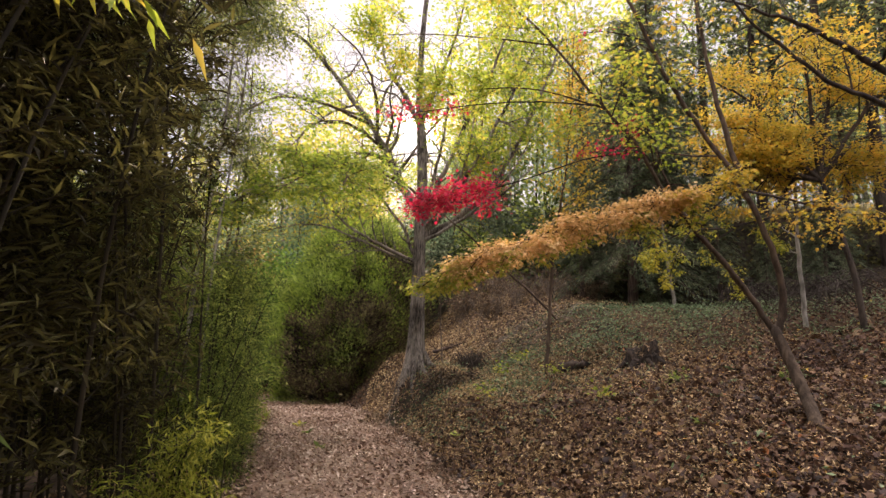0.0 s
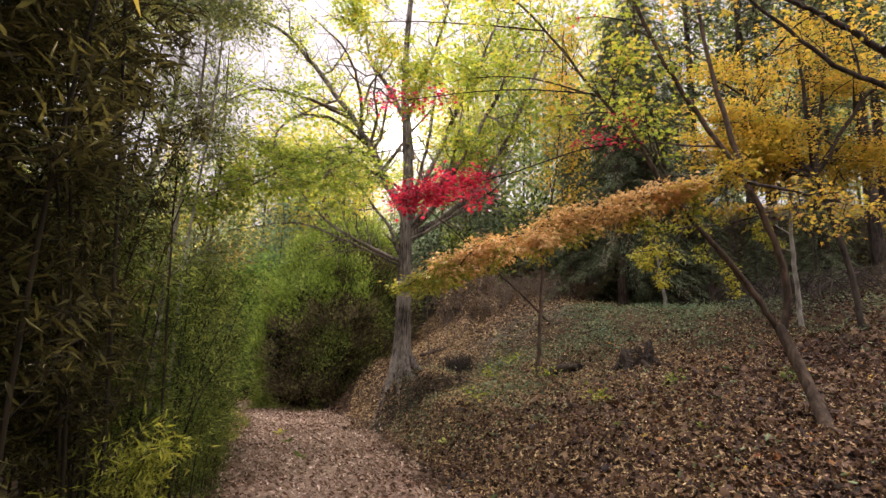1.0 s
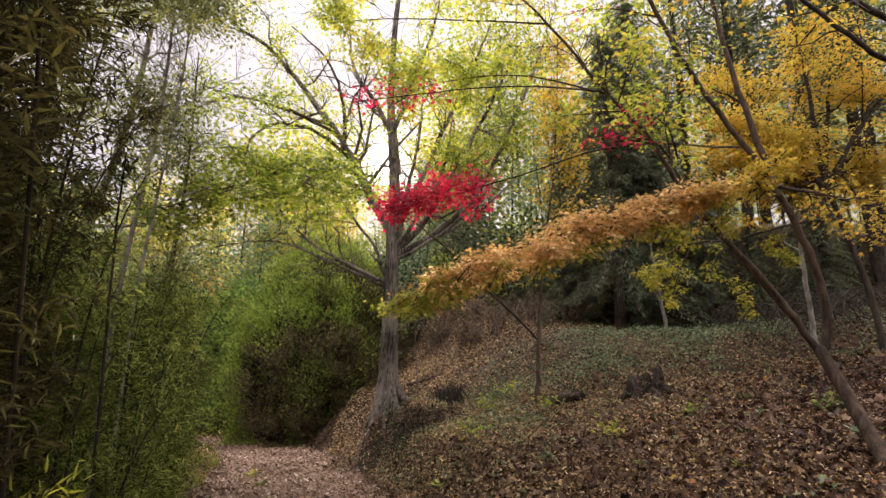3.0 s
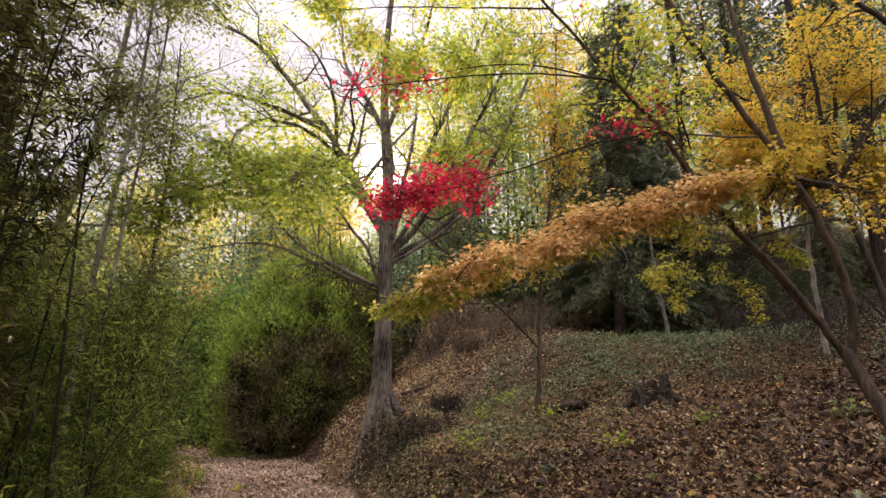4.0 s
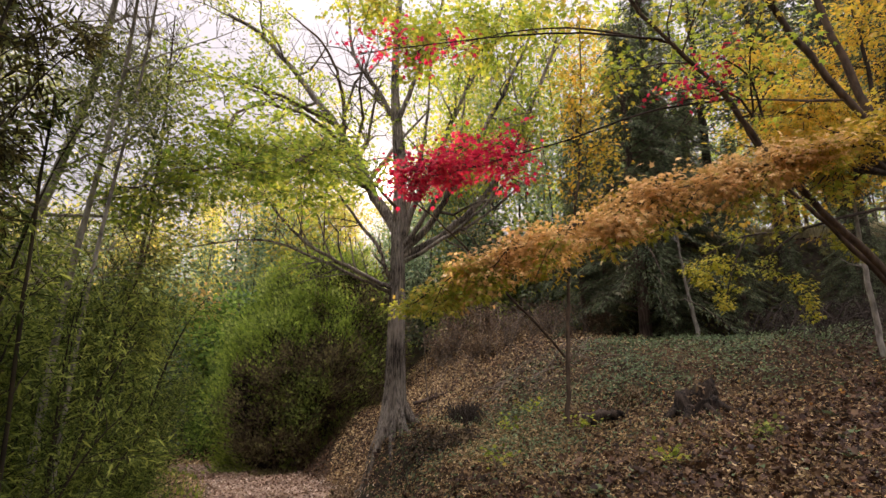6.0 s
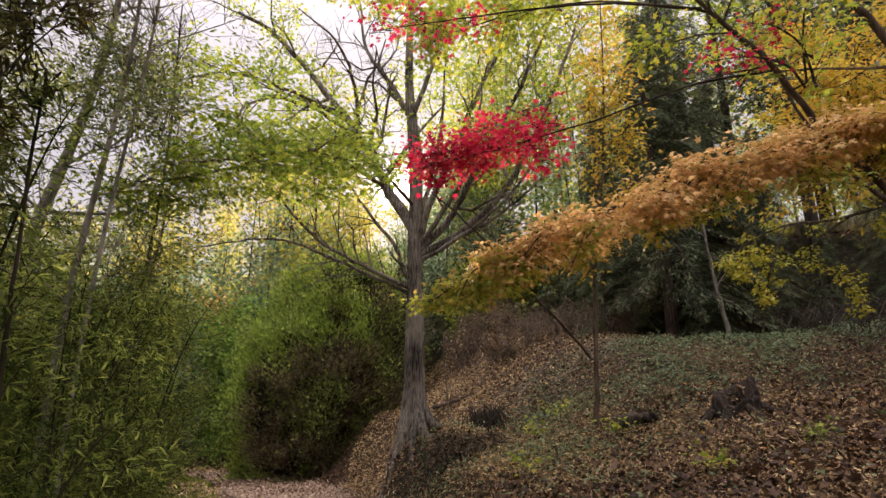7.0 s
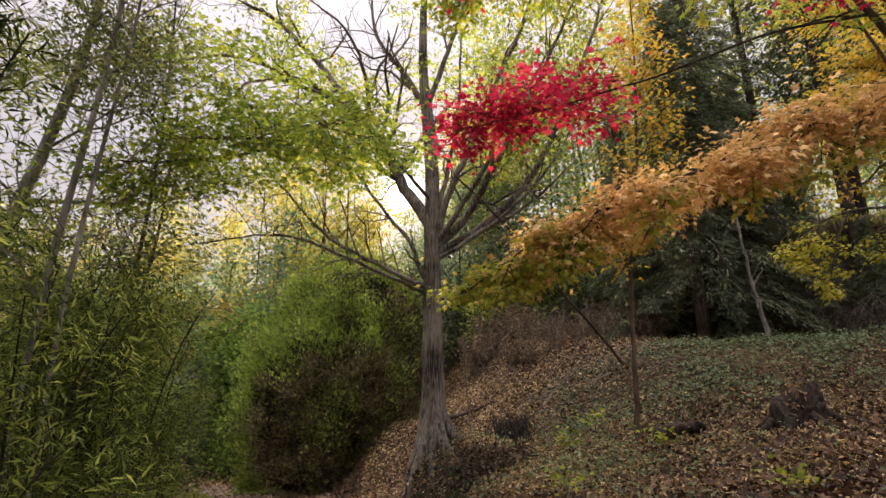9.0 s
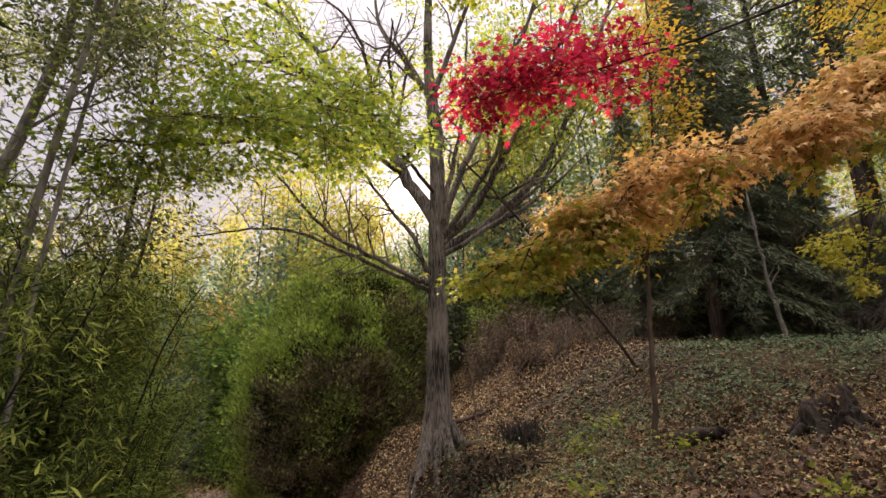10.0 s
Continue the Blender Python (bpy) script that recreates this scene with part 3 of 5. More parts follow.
    limbs = [
        ([(-0.58, 13, 3.6), (-0.72, 13.05, 4.1), (-1.1, 13.2, 4.75), (-1.4, 13.35, 5.5), (-1.88, 13.5, 6.35), (-2.64, 13.7, 7.5), (-3.76, 13.95, 8.95), (-4.6, 14.1, 9.6)], 0.135, 0.035, 15, 2.3),
        ([(-0.48, 13, 5.3), (-0.62, 13.1, 6.3), (-1.2, 13.4, 7.5), (-1.58, 13.6, 8.3), (-1.75, 13.8, 9.6)], 0.085, 0.02, 10, 1.7),
        ([(-0.55, 13, 3.5), (-0.02, 12.9, 3.99), (0.39, 12.85, 4.63), (1.05, 12.8, 5.76), (1.75, 12.8, 7.06), (2.4, 12.8, 8.4)], 0.085, 0.025, 12, 1.6),
        ([(-0.55, 13, 3.4), (0.36, 13, 3.92), (1.28, 13, 4.79), (1.99, 13, 6.06), (2.71, 13, 7.67), (3.1, 13, 8.7)], 0.085, 0.02, 9, 1.4),
        ([(-0.55, 13, 3.6), (-0.30, 12.9, 4.4), (0.13, 12.8, 5.3), (0.7, 12.7, 6.55), (1.29, 12.6, 7.75), (1.7, 12.5, 8.8)], 0.075, 0.02, 8, 1.2),
        ([(-0.56, 13, 3.55), (-0.12, 12.7, 4.1), (0.35, 12.4, 4.75), (0.62, 12.2, 5.5), (0.75, 12, 6.6)], 0.06, 0.015, 6, 1.0),
        ([(-0.54, 13, 3.45), (0.1, 13.2, 3.75), (0.75, 13.3, 4.05), (1.48, 13.3, 4.54), (2.3, 13.4, 5.3)], 0.06, 0.015, 6, 1.0),
        ([(-0.54, 13, 3.3), (0.1, 12.7, 3.6), (0.9, 12.6, 4.15), (1.6, 12.6, 4.9), (2.2, 12.6, 5.9)], 0.05, 0.012, 6, 0.9),
        ([(-0.55, 13, 3.7), (-0.38, 13.2, 4.6), (-0.1, 13.4, 5.7), (0.1, 13.6, 7.2), (0.2, 13.8, 8.6)], 0.06, 0.015, 7, 1.0),
        ([(-0.62, 13, 2.9), (-0.8, 12.95, 3.05), (-1.02, 12.9, 3.62), (-1.43, 12.9, 4.18), (-1.95, 12.8, 4.95)], 0.055, 0.02, 5, 0.9),
        ([(-0.64, 13, 2.75), (-1.0, 12.8, 2.9), (-1.71, 12.5, 3.25), (-2.4, 12.45, 3.68), (-3.01, 12.2, 4.4), (-3.5, 12, 5.0)], 0.055, 0.012, 14, 1.5),
        ([(-0.64, 13, 2.6), (-1.0, 12.9, 2.8), (-2.09, 12.4, 3.3), (-3.0, 11.8, 3.55), (-3.97, 11.2, 3.3)], 0.045, 0.01, 12, 1.4),
        ([(-0.60, 13, 6.3), (-0.2, 12.8, 7.2), (0.3, 12.4, 8.4), (0.6, 12.1, 9.6)], 0.06, 0.015, 8, 1.4),
        ([(-1.4, 13.25, 5.3), (-1.7, 12.2, 5.3), (-1.8, 10.8, 4.9), (-1.75, 9.4, 4.15), (-1.6, 8.2, 3.6)], 0.05, 0.012, 13, 1.1),
        ([(-1.2, 13.2, 4.9), (-1.9, 12.0, 5.0), (-2.4, 10.6, 4.6), (-2.6, 9.2, 3.95), (-2.7, 8.2, 3.5)], 0.045, 0.012, 13, 1.1),
        ([(-1.6, 13.4, 5.8), (-2.2, 12.2, 6.0), (-2.6, 10.8, 5.6), (-2.7, 9.6, 4.9), (-2.5, 8.6, 4.2)], 0.045, 0.012, 8, 1.0),
        ([(-2.0, 13.5, 6.5), (-2.9, 12.4, 6.6), (-3.6, 11.2, 6.3), (-4.0, 10.2, 5.6)], 0.045, 0.012, 9, 1.2),
        ([(-0.62, 13, 4.4), (-1.0, 12.0, 4.6), (-1.2, 10.8, 4.4), (-1.1, 9.4, 3.9)], 0.035, 0.01, 6, 0.8),
        ([(-1.9, 12.4, 5.0), (-2.8, 11.2, 4.7), (-3.2, 10.2, 4.2), (-3.45, 9.2, 3.7), (-3.4, 8.3, 3.35)], 0.035, 0.01, 13, 1.0),
        ([(-1.75, 13.45, 6.1), (-1.84, 13.5, 7.3), (-2.27, 13.6, 8.49), (-3.2, 13.8, 9.5)], 0.05, 0.015, 6, 0.9),
    ]
    tips_high, tips_low = [], []
    for i, (pts, r0, r1, tw, ln) in enumerate(limbs):
        low = i in (9, 10, 11)
        me, tips = limb_mesh(pts, r0, r1, tw, ln, 0.9, 0.12, 3 if i < 6 else 2, M_BARK if i < 13 else M_BARK_SMOOTH, 0.3, squash=0.4 if 13 <= i < 19 else 1.0)
        piece("limb", me, t)
        if 13 <= i < 19:
            near_tips = [q for q in tips if q[0][1] < 11.6]
            vs = leaves_at(near_tips, 10, 0.16, 0.078, MAPLE, 0.22, 0.3)
            piece("foliage", mesh_of("foliage", *vs, M_GREEN), t, "layered dark green maple leaves")
        elif low:
            tips_low += tips
        else:
            tips_high += [q for q in tips if q[0][2] > 4.6]
    keep = [q for q in tips_high if q[0][2] < 12 and math.sin(2.3 * q[0][0] + 1.1 * q[0][2]) + math.sin(1.9 * q[0][2] - 1.3 * q[0][1]) > -0.25]
    piece("crown", mesh_of("crown", *leaves_at(keep[::2], 5, 0.12, 0.085, MAPLE3, 0.4, 0.3, 0.6), M_LIME), t, "thin crown of sunlit yellow-green leaves")
    piece("crown", mesh_of("crown", *leaves_at(keep[1::2], 5, 0.12, 0.085, MAPLE3, 0.4, 0.3, 0.6), M_GREEN), t, "thin crown of olive-green leaves")
    keep = [q for q in tips_low if q[0][0] < -2.3 and rng.uniform() < 0.3]
    piece("low_foliage", mesh_of("low_foliage", *leaves_at(keep, 4, 0.12, 0.06, MAPLE, 0.5, 0.3, 0.6), M_LIME), t, "few yellow leaves on bare low twigs")
    return t


tall_maple()


# the slender maple on the bank, with its long orange branch
def bank_maple():
    t = thing("japanese_maple", (4.28, 6.3, 0.2), "slender leaning maple with orange, yellow, green and red leaves", "tree")
    line = smooth_line([(4.40, 6.22, -0.1), (4.33, 6.3, 0.25), (4.40, 6.65, 0.68), (4.33, 7.0, 1.38)], 18)
    v, fq, cap = tube(line, 0.085, 0.062, 14, 0.03)
    n = len(line)
    ring = v[:-1].reshape(n, 14, 3)
    for k in range(n):
        ring[k] = line[k] + (ring[k] - line[k]) * (1 + 0.7 * math.exp(-k / 2.2))
    v = np.vstack([ring.reshape(-1, 3), v[-1:]])
    piece("trunk", mesh_of("trunk", v, [fq, cap], M_BARK_SMOOTH, True), t)
    spec = {
        "a": ([(4.33, 7.0, 1.30), (4.46, 7, 1.62), (4.38, 6.98, 2.36), (3.99, 6.95, 3.27), (3.19, 6.93, 4.53), (2.55, 6.9, 5.9), (2.1, 6.9, 7.0)], 0.054, 0.016, 6, 1.3),
        "a2": ([(4.05, 6.95, 3.1), (3.78, 7.05, 4.5), (3.64, 7.2, 6.1), (3.6, 7.3, 7.2)], 0.04, 0.012, 6, 1.1),
        "b": ([(4.33, 7.0, 1.32), (3.92, 7.06, 2.05), (3.14, 7.16, 3.09), (2.74, 7.24, 3.91), (2.23, 7.32, 4.61), (1.46, 7.4, 5.69), (0.8, 7.5, 6.4)], 0.038, 0.011, 14, 1.2),
        "c": ([(1.6, 7.38, 5.5), (0.7, 8.1, 6.0), (-0.5, 8.7, 6.4), (-1.5, 9.0, 6.5)], 0.014, 0.005, 12, 1.1),
        "d": ([(2.3, 7.3, 4.5), (1.4, 7.8, 5.0), (0.5, 8.4, 5.25), (-0.4, 9.0, 5.3)], 0.013, 0.005, 12, 0.95),
        "b2": ([(4.2, 7.05, 1.6), (3.7, 7.3, 2.5), (3.35, 7.6, 3.3), (3.1, 7.8, 4.4)], 0.03, 0.01, 4, 0.8),
    }
    tips = {}
    for k, (pts, r0, r1, tw, ln) in spec.items():
        me, tips[k] = limb_mesh(pts, r0, r1, tw, ln, 0.85, 0.05, 2, M_BARK_SMOOTH, 0.45)
        piece("limb", me, t)
    # the long branch that reaches over the bank, falling towards its tip
    pts = [(3.98, 6.93, 3.22), (3.7, 6.80, 3.20), (3.1, 6.78, 3.10), (2.3, 6.85, 2.90), (1.5, 7.0, 2.68), (0.75, 7.3, 2.45), (0.1, 7.7, 2.2), (-0.42, 8.0, 1.95)]
    me, tw = limb_mesh(pts, 0.035, 0.006, 20, 0.45, 0.95, -0.10, 2, M_BARK_DARK, 0.10, squash=0.2)
    piece("branch", me, t, "long drooping branch")
    for x0, y0, z0, dx in ((3.0, 6.8, 3.06, -0.5), (2.35, 6.85, 2.90, -0.45), (1.75, 6.95, 2.73, -0.5), (1.2, 7.1, 2.58, -0.4), (0.7, 7.3, 2.42, -0.4)):
        me, t2 = limb_mesh([(x0, y0, z0), (x0 + dx * 0.5, y0 - 0.1, z0 - 0.06), (x0 + dx, y0 - 0.2, z0 - 0.30)], 0.010, 0.004, 7, 0.32, 0.9, -0.15, 1, M_BARK_DARK, 0.2, squash=0.4)
        piece("branch", me, t)
        tw += t2
    hung = []
    for x0, y0, z0, dx in ((3.35, 6.75, 3.1, -0.25), (2.75, 6.8, 2.98, -0.35), (2.45, 6.75, 2.9, 0.2), (2.0, 6.9, 2.8, -0.3), (1.55, 6.95, 2.68, -0.25), (1.05, 7.1, 2.54, -0.35), (0.5, 7.4, 2.36, -0.3), (0.1, 7.6, 2.24, -0.3)):
        me, t2 = limb_mesh([(x0, y0, z0), (x0 + dx * 0.5, y0 - 0.08, z0 - 0.12), (x0 + dx, y0 - 0.18, z0 - 0.42)], 0.009, 0.003, 6, 0.26, 0.9, -0.2, 1, M_BARK_DARK, 0.3, squash=0.35)
        piece("branch", me, t)
        hung += t2
    piece("olive_foliage", mesh_of("olive_foliage", *leaves_at(hung, 9, 0.07, 0.055, MAPLE7, 0.3, 0.5), M_TIP), t, "olive-gold leaves hanging in small sprays")
    me, rt = limb_mesh([(3.98, 6.93, 3.22), (4.5, 6.8, 3.06), (5.2, 6.7, 2.86), (6.2, 6.6, 2.66)], 0.024, 0.006, 14, 0.6, 0.9, -0.05, 2, M_BARK_DARK, 0.2, squash=0.25)
    piece("branch", me, t)
    olive = rt + [q for q in tw if q[0][0] > 2.9]
    piece("olive_foliage", mesh_of("olive_foliage", *leaves_at(olive[len(rt):] + olive[:len(rt):3], 8, 0.10, 0.06, MAPLE7, 0.35, 0.4), M_YELLOW), t, "olive-gold leaves near the stem")
    gold = [q for q in tw if 3.2 > q[0][0] > -0.05 and rng.uniform() < 0.85 + 0.35 * math.sin(5.3 * q[0][0] + 2 * q[0][1])]
    tip = [q for q in tw if q[0][0] <= 0.3]
    for x0, y0, z0, dx in ((0.45, 7.45, 2.33, -0.2), (0.1, 7.7, 2.2, -0.15)):
        me, t2 = limb_mesh([(x0, y0, z0), (x0 + dx * 0.5, y0 - 0.05, z0 - 0.1), (x0 + dx, y0 - 0.1, z0 - 0.28)], 0.008, 0.003, 7, 0.24, 0.9, -0.2, 1, M_BARK_DARK, 0.3, squash=0.4)
        piece("branch", me, t)
        tip += t2
    piece("orange_foliage", mesh_of("orange_foliage", *leaves_at(gold, 20, 0.10, 0.058, MAPLE7, 0.45, 0.5), M_ORANGE), t, "curled orange leaves along the drooping branch")
    piece("yellow_tip", mesh_of("yellow_tip", *leaves_at(tip, 9, 0.09, 0.06, MAPLE7, 0.4, 0.45), M_TIP), t, "olive-yellow leaves at the branch's tip")
    # lime leaves on the limb that leans over the path
    lime = [q for q in tips["b"] + tips["a"] + tips["c"] + tips["d"] if q[0][2] > 3.7 and math.sin(4.1 * q[0][0] + 2 * q[0][2]) + math.sin(3.7 * q[0][2] - 2.9 * q[0][1]) > -0.5]
    piece("lime_foliage", mesh_of("lime_foliage", *leaves_at(lime, 16, 0.11, 0.07, MAPLE7, 0.5, 0.4), M_LIME), t, "sunlit yellow-green leaves overhead")
    pale = [q for q in tips["a2"] if q[0][2] > 4.2]
    piece("yellow_foliage", mesh_of("yellow_foliage", *leaves_at(pale, 8, 0.22, 0.09, MAPLE7, 0.5, 0.3), M_YELLOW), t, "yellow leaves")
    # thin branches with red leaves
    reds = []
    for pts, tw, ln in (([(2.74, 7.24, 3.85), (2.0, 7.3, 3.75), (1.25, 7.4, 3.52), (0.65, 7.4, 3.34), (0.05, 7.4, 3.18), (-0.4, 7.4, 3.10)], 14, 0.5),
                        ([(2.23, 7.32, 4.55), (1.4, 7.3, 4.60), (0.64, 7.36, 4.6), (-0.18, 7.4, 4.52), (-0.85, 7.4, 4.42)], 8, 0.42),
                        ([(2.9, 7.1, 3.6), (2.7, 7.0, 3.75), (2.35, 6.9, 3.78), (1.95, 6.85, 3.72)], 4, 0.16),
                        ([(3.0, 7.1, 3.6), (2.85, 7.0, 3.95), (2.6, 6.95, 4.1), (2.35, 6.9, 4.1)], 4, 0.16),
                        ([(2.8, 6.9, 5.3), (2.4, 7.2, 5.6), (2.0, 7.4, 5.7)], 3, 0.25)):
        me, tp = limb_mesh(pts, 0.012, 0.004, tw, ln, 0.9, 0.0, 2, M_BARK_DARK, 0.55, squash=0.3)
        piece("branch", me, t)
        lim = 0.75 if len(pts) > 4 else 9
        reds += [q for q in tp if q[0][0] < lim and (lim < 9 or rng.uniform() < 0.4)]
    piece("red_foliage", mesh_of("red_foliage", *leaves_at([q for q in reds if rng.uniform() < (0.9 if q[0][2] < 4.4 else 0.4)], 7, 0.10, 0.06, MAPLE7, 0.5, 0.25), M_RED), t, "bright crimson leaves")
    return t


bank_maple()


# a yellow maple farther up the bank, its limbs reaching out overhead
def yellow_maple():
    t = thing("yellow_maple", (8.2, 10.4, float(land(8.2, 10.4))), "yellow and gold autumn maple on the upper bank", "tree", "small maples")
    z = float(land(8.2, 10.4))
    line = smooth_line([(8.2, 10.4, z - 0.2), (8.1, 10.4, z + 1.0), (7.9, 10.5, z + 2.2), (7.7, 10.6, z + 3.2)], 14)
    v, a1, a2 = tube(line, 0.06, 0.045, 10, 0.03)
    piece("trunk", mesh_of("trunk", v, [a1, a2], M_BARK_DARK, True), t)
    allt = []
    top = line[-1]
    for end in ((5.4, 10.6, 5.4), (6.0, 11.2, 6.6), (7.2, 10.2, 7.4), (8.6, 10.8, 7.6), (9.8, 10.2, 6.6), (9.6, 10.8, 5.2), (7.0, 11.4, 5.0), (5.9, 10.2, 4.7), (6.3, 10.6, 4.0), (7.0, 11.0, 3.7), (8.6, 10.9, 4.1), (5.0, 10.4, 4.0), (5.4, 10.8, 3.6)):
        e1 = np.array(end)
        mid = top + (e1 - top) * 0.5 + np.array([0, 0, 0.35])
        me, tp = limb_mesh([top + np.array([0, 0, -0.1]), mid, e1], 0.05, 0.012, 9, 1.15, 0.9, 0.03, 2, M_BARK_DARK, 0.25, n=12)
        piece("limb", me, t)
        allt += tp
    piece("crown", mesh_of("crown", *leaves_at([q for q in allt if math.sin(3.1 * q[0][2] + 0.8 * q[0][0]) > -0.3], 30, 0.2, 0.074, MAPLE3, 0.2, 0.3), M_YELLOW), t, "layered crown of golden leaves")
    # a low bough reaching down over the bank, with flat hanging sprays
    lows = []
    for pts, r in (([(8.0, 10.45, 3.6), (7.0, 10.4, 3.55), (5.74, 10.4, 3.25), (4.83, 10.4, 3.16), (4.16, 10.4, 2.85), (3.9, 10.4, 2.6)], 0.03), ([(4.9, 10.4, 3.17), (4.65, 10.35, 2.8), (4.45, 10.3, 2.4), (4.35, 10.3, 2.05)], 0.014),
                   ([(4.4, 10.4, 2.98), (4.2, 10.3, 2.7), (4.0, 10.25, 2.4)], 0.010), ([(5.9, 10.4, 3.28), (5.4, 10.5, 2.95), (5.35, 10.5, 2.65), (5.72, 10.5, 2.3), (5.88, 10.5, 1.9)], 0.016), ([(6.6, 10.4, 3.45), (6.3, 10.2, 3.1), (6.4, 10.1, 2.75)], 0.012)):
        me, tp = limb_mesh(pts, r, 0.004, 9, 0.30, 0.95, -0.15, 1, M_BARK_DARK, 0.3, squash=0.35)
        tagged(piece("low_bough", me, t), kind="stuff")
        lows += [q for q in tp if q[0][0] < 6.6]
    piece("low_foliage", mesh_of("low_foliage", *leaves_at(lows, 13, 0.06, 0.062, MAPLE7, 0.5, 0.45), M_OLIVE), t, "flat hanging sprays of olive-yellow leaves")
    return t


yellow_maple()


# dark limbs that reach in from a tree on the bank, beside the camera's start
def overhanging_tree():
    z = float(land(7.2, 6.0))
    t = thing("overhanging_tree", (7.2, 6.0, z), "dark-barked maple leaning out over the bank, gold leaves", "tree", "small maples")
    line = smooth_line([(7.2, 6.0, z - 0.2), (7.1, 6.0, z + 1.2), (6.6, 6.1, 3.2), (6.2, 6.15, 3.9)], 14)
    v, a1, a2 = tube(line, 0.13, 0.09, 10, 0.03)
    piece("trunk", mesh_of("trunk", v, [a1, a2], M_BARK_DARK, True), t)
    tips = []
    for pts, r in (([(6.2, 6.15, 3.85), (5.42, 6.2, 4.51), (4.65, 6.2, 5.02), (4.17, 6.2, 5.25), (3.4, 6.2, 5.5)], 0.05),
                   ([(6.3, 6.1, 3.6), (5.21, 6.0, 4.03), (4.58, 6.0, 4.31), (4.14, 6.0, 4.67), (3.63, 6.0, 5.13), (3.3, 6.0, 5.7)], 0.035)):
        me, tp = limb_mesh(pts, r, 0.012, 6, 0.9, 0.9, 0.0, 2, M_BARK_DARK, 0.3)
        piece("limb", me, t)
        tips += tp
    keep = [q for q in tips if rng.uniform() < 0.5 and q[0][0] > 3.6]
    piece("crown", mesh_of("crown", *leaves_at(keep, 6, 0.2, 0.085, MAPLE7, 0.35, 0.3), M_YELLOW), t, "scattered gold leaves")
    return t


overhanging_tree()


# ---- bamboo along the path ----
def bamboo_proto(name, height, lean, leaves, mat, low=0.15, size=0.15):
    t = thing(name, (0, 0, 0), "leafy bamboo cane with arching tip beside the path", "bamboo", "bamboo along the path")
    ts = np.linspace(0, 1, 16)
    line = np.stack([lean * height * (0.25 * ts + 0.75 * ts ** 2.4), 0.12 * height * ts ** 2 * rng.normal(), height * (ts - 0.12 * ts ** 4)], -1)
    v, a1, a2 = tube(line, 0.017, 0.004, 7)
    made, tips = sprout(line, 0.008, 0.003, int(10 + height * 3), 0.55, 0.9, 0.1, 1, low)
    piece("culm", mesh_of("culm", v, [a1, a2], M_CULM, True), t)
    v, fs = join([tube(q, c0, c1, 3) for q, c0, c1 in made])
    tagged(piece("twig", mesh_of("twig", v, fs, M_CULM, True), t), kind="stuff")
    per = max(1, leaves // len(tips))
    p = np.repeat(np.array([q[0] for q in tips]), per, axis=0)
    d = np.repeat(np.array([q[1] for q in tips]), per, axis=0)
    n = len(p)
    p = p + rng.normal(size=(n, 3)) * 0.065
    way = unit(d * 0.8 + rng.normal(size=(n, 3)) * 0.6) - np.array([0, 0, 0.35])
    up = np.array([0, 0, 1.0]) + rng.normal(size=(n, 3)) * 0.5
    piece("foliage", mesh_of("foliage", *scatter(BLADE, p, way, up, size * rng.uniform(0.55, 1.2, n)), mat), t)
    return t


def plant(protos, spots):
    """Copies at the given spots (x, y, turn, scale); the first of each stands itself."""
    used = set()
    for i, (x, y, turn, sc) in enumerate(spots):
        k = i % len(protos)
        m = pose(x, y, float(land(x, y)) - 0.03, 0, 0, turn) @ Matrix.Scale(sc, 4)
        if k in used:
            o = copy_thing(protos[k], Matrix())
            o.matrix_basis = m
        else:
            protos[k].matrix_basis = m
            used.add(k)


def verge(y):
    return float(path_mid(y) - path_half(y))


# tall canes wear the shade-darkened leaves, as deep in a dense grove
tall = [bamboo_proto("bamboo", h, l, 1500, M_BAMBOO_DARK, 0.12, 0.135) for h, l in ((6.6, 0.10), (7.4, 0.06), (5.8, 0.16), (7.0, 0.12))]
spots = []
# canes behind the start are unseen, added to keep light off the grove
for i in range(84):
    y = rng.uniform(-4.5, 5.8)
    x = verge(y) - 0.35 - abs(rng.normal()) * 1.5
    if x > -0.42 * y - 0.9 and y < 2.6:
        x -= 0.6
    spots.append((x, y, rng.uniform(-50, 50), rng.uniform(0.85, 1.15)))
for i in range(34):
    y = rng.uniform(1.2, 4.6)
    spots.append((min(verge(y) - 0.3, -0.55 * y - 1.0) - abs(rng.normal()) * 0.8, y, rng.uniform(-60, 60), rng.uniform(0.9, 1.2)))
for i in range(24):
    y = rng.uniform(-1, 5)
    spots.append((verge(y) - 1.8 - rng.uniform(0, 1) ** 1.3 * 6, y, rng.uniform(-180, 180), rng.uniform(0.85, 1.2)))
for i in range(16):
    y = rng.uniform(4.4, 5.5)
    spots.append((-2.75 - 0.25 * (y - 4.5) - abs(rng.normal()) * 0.6, y, rng.uniform(120, 240), rng.uniform(0.7, 0.9)))
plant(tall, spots)


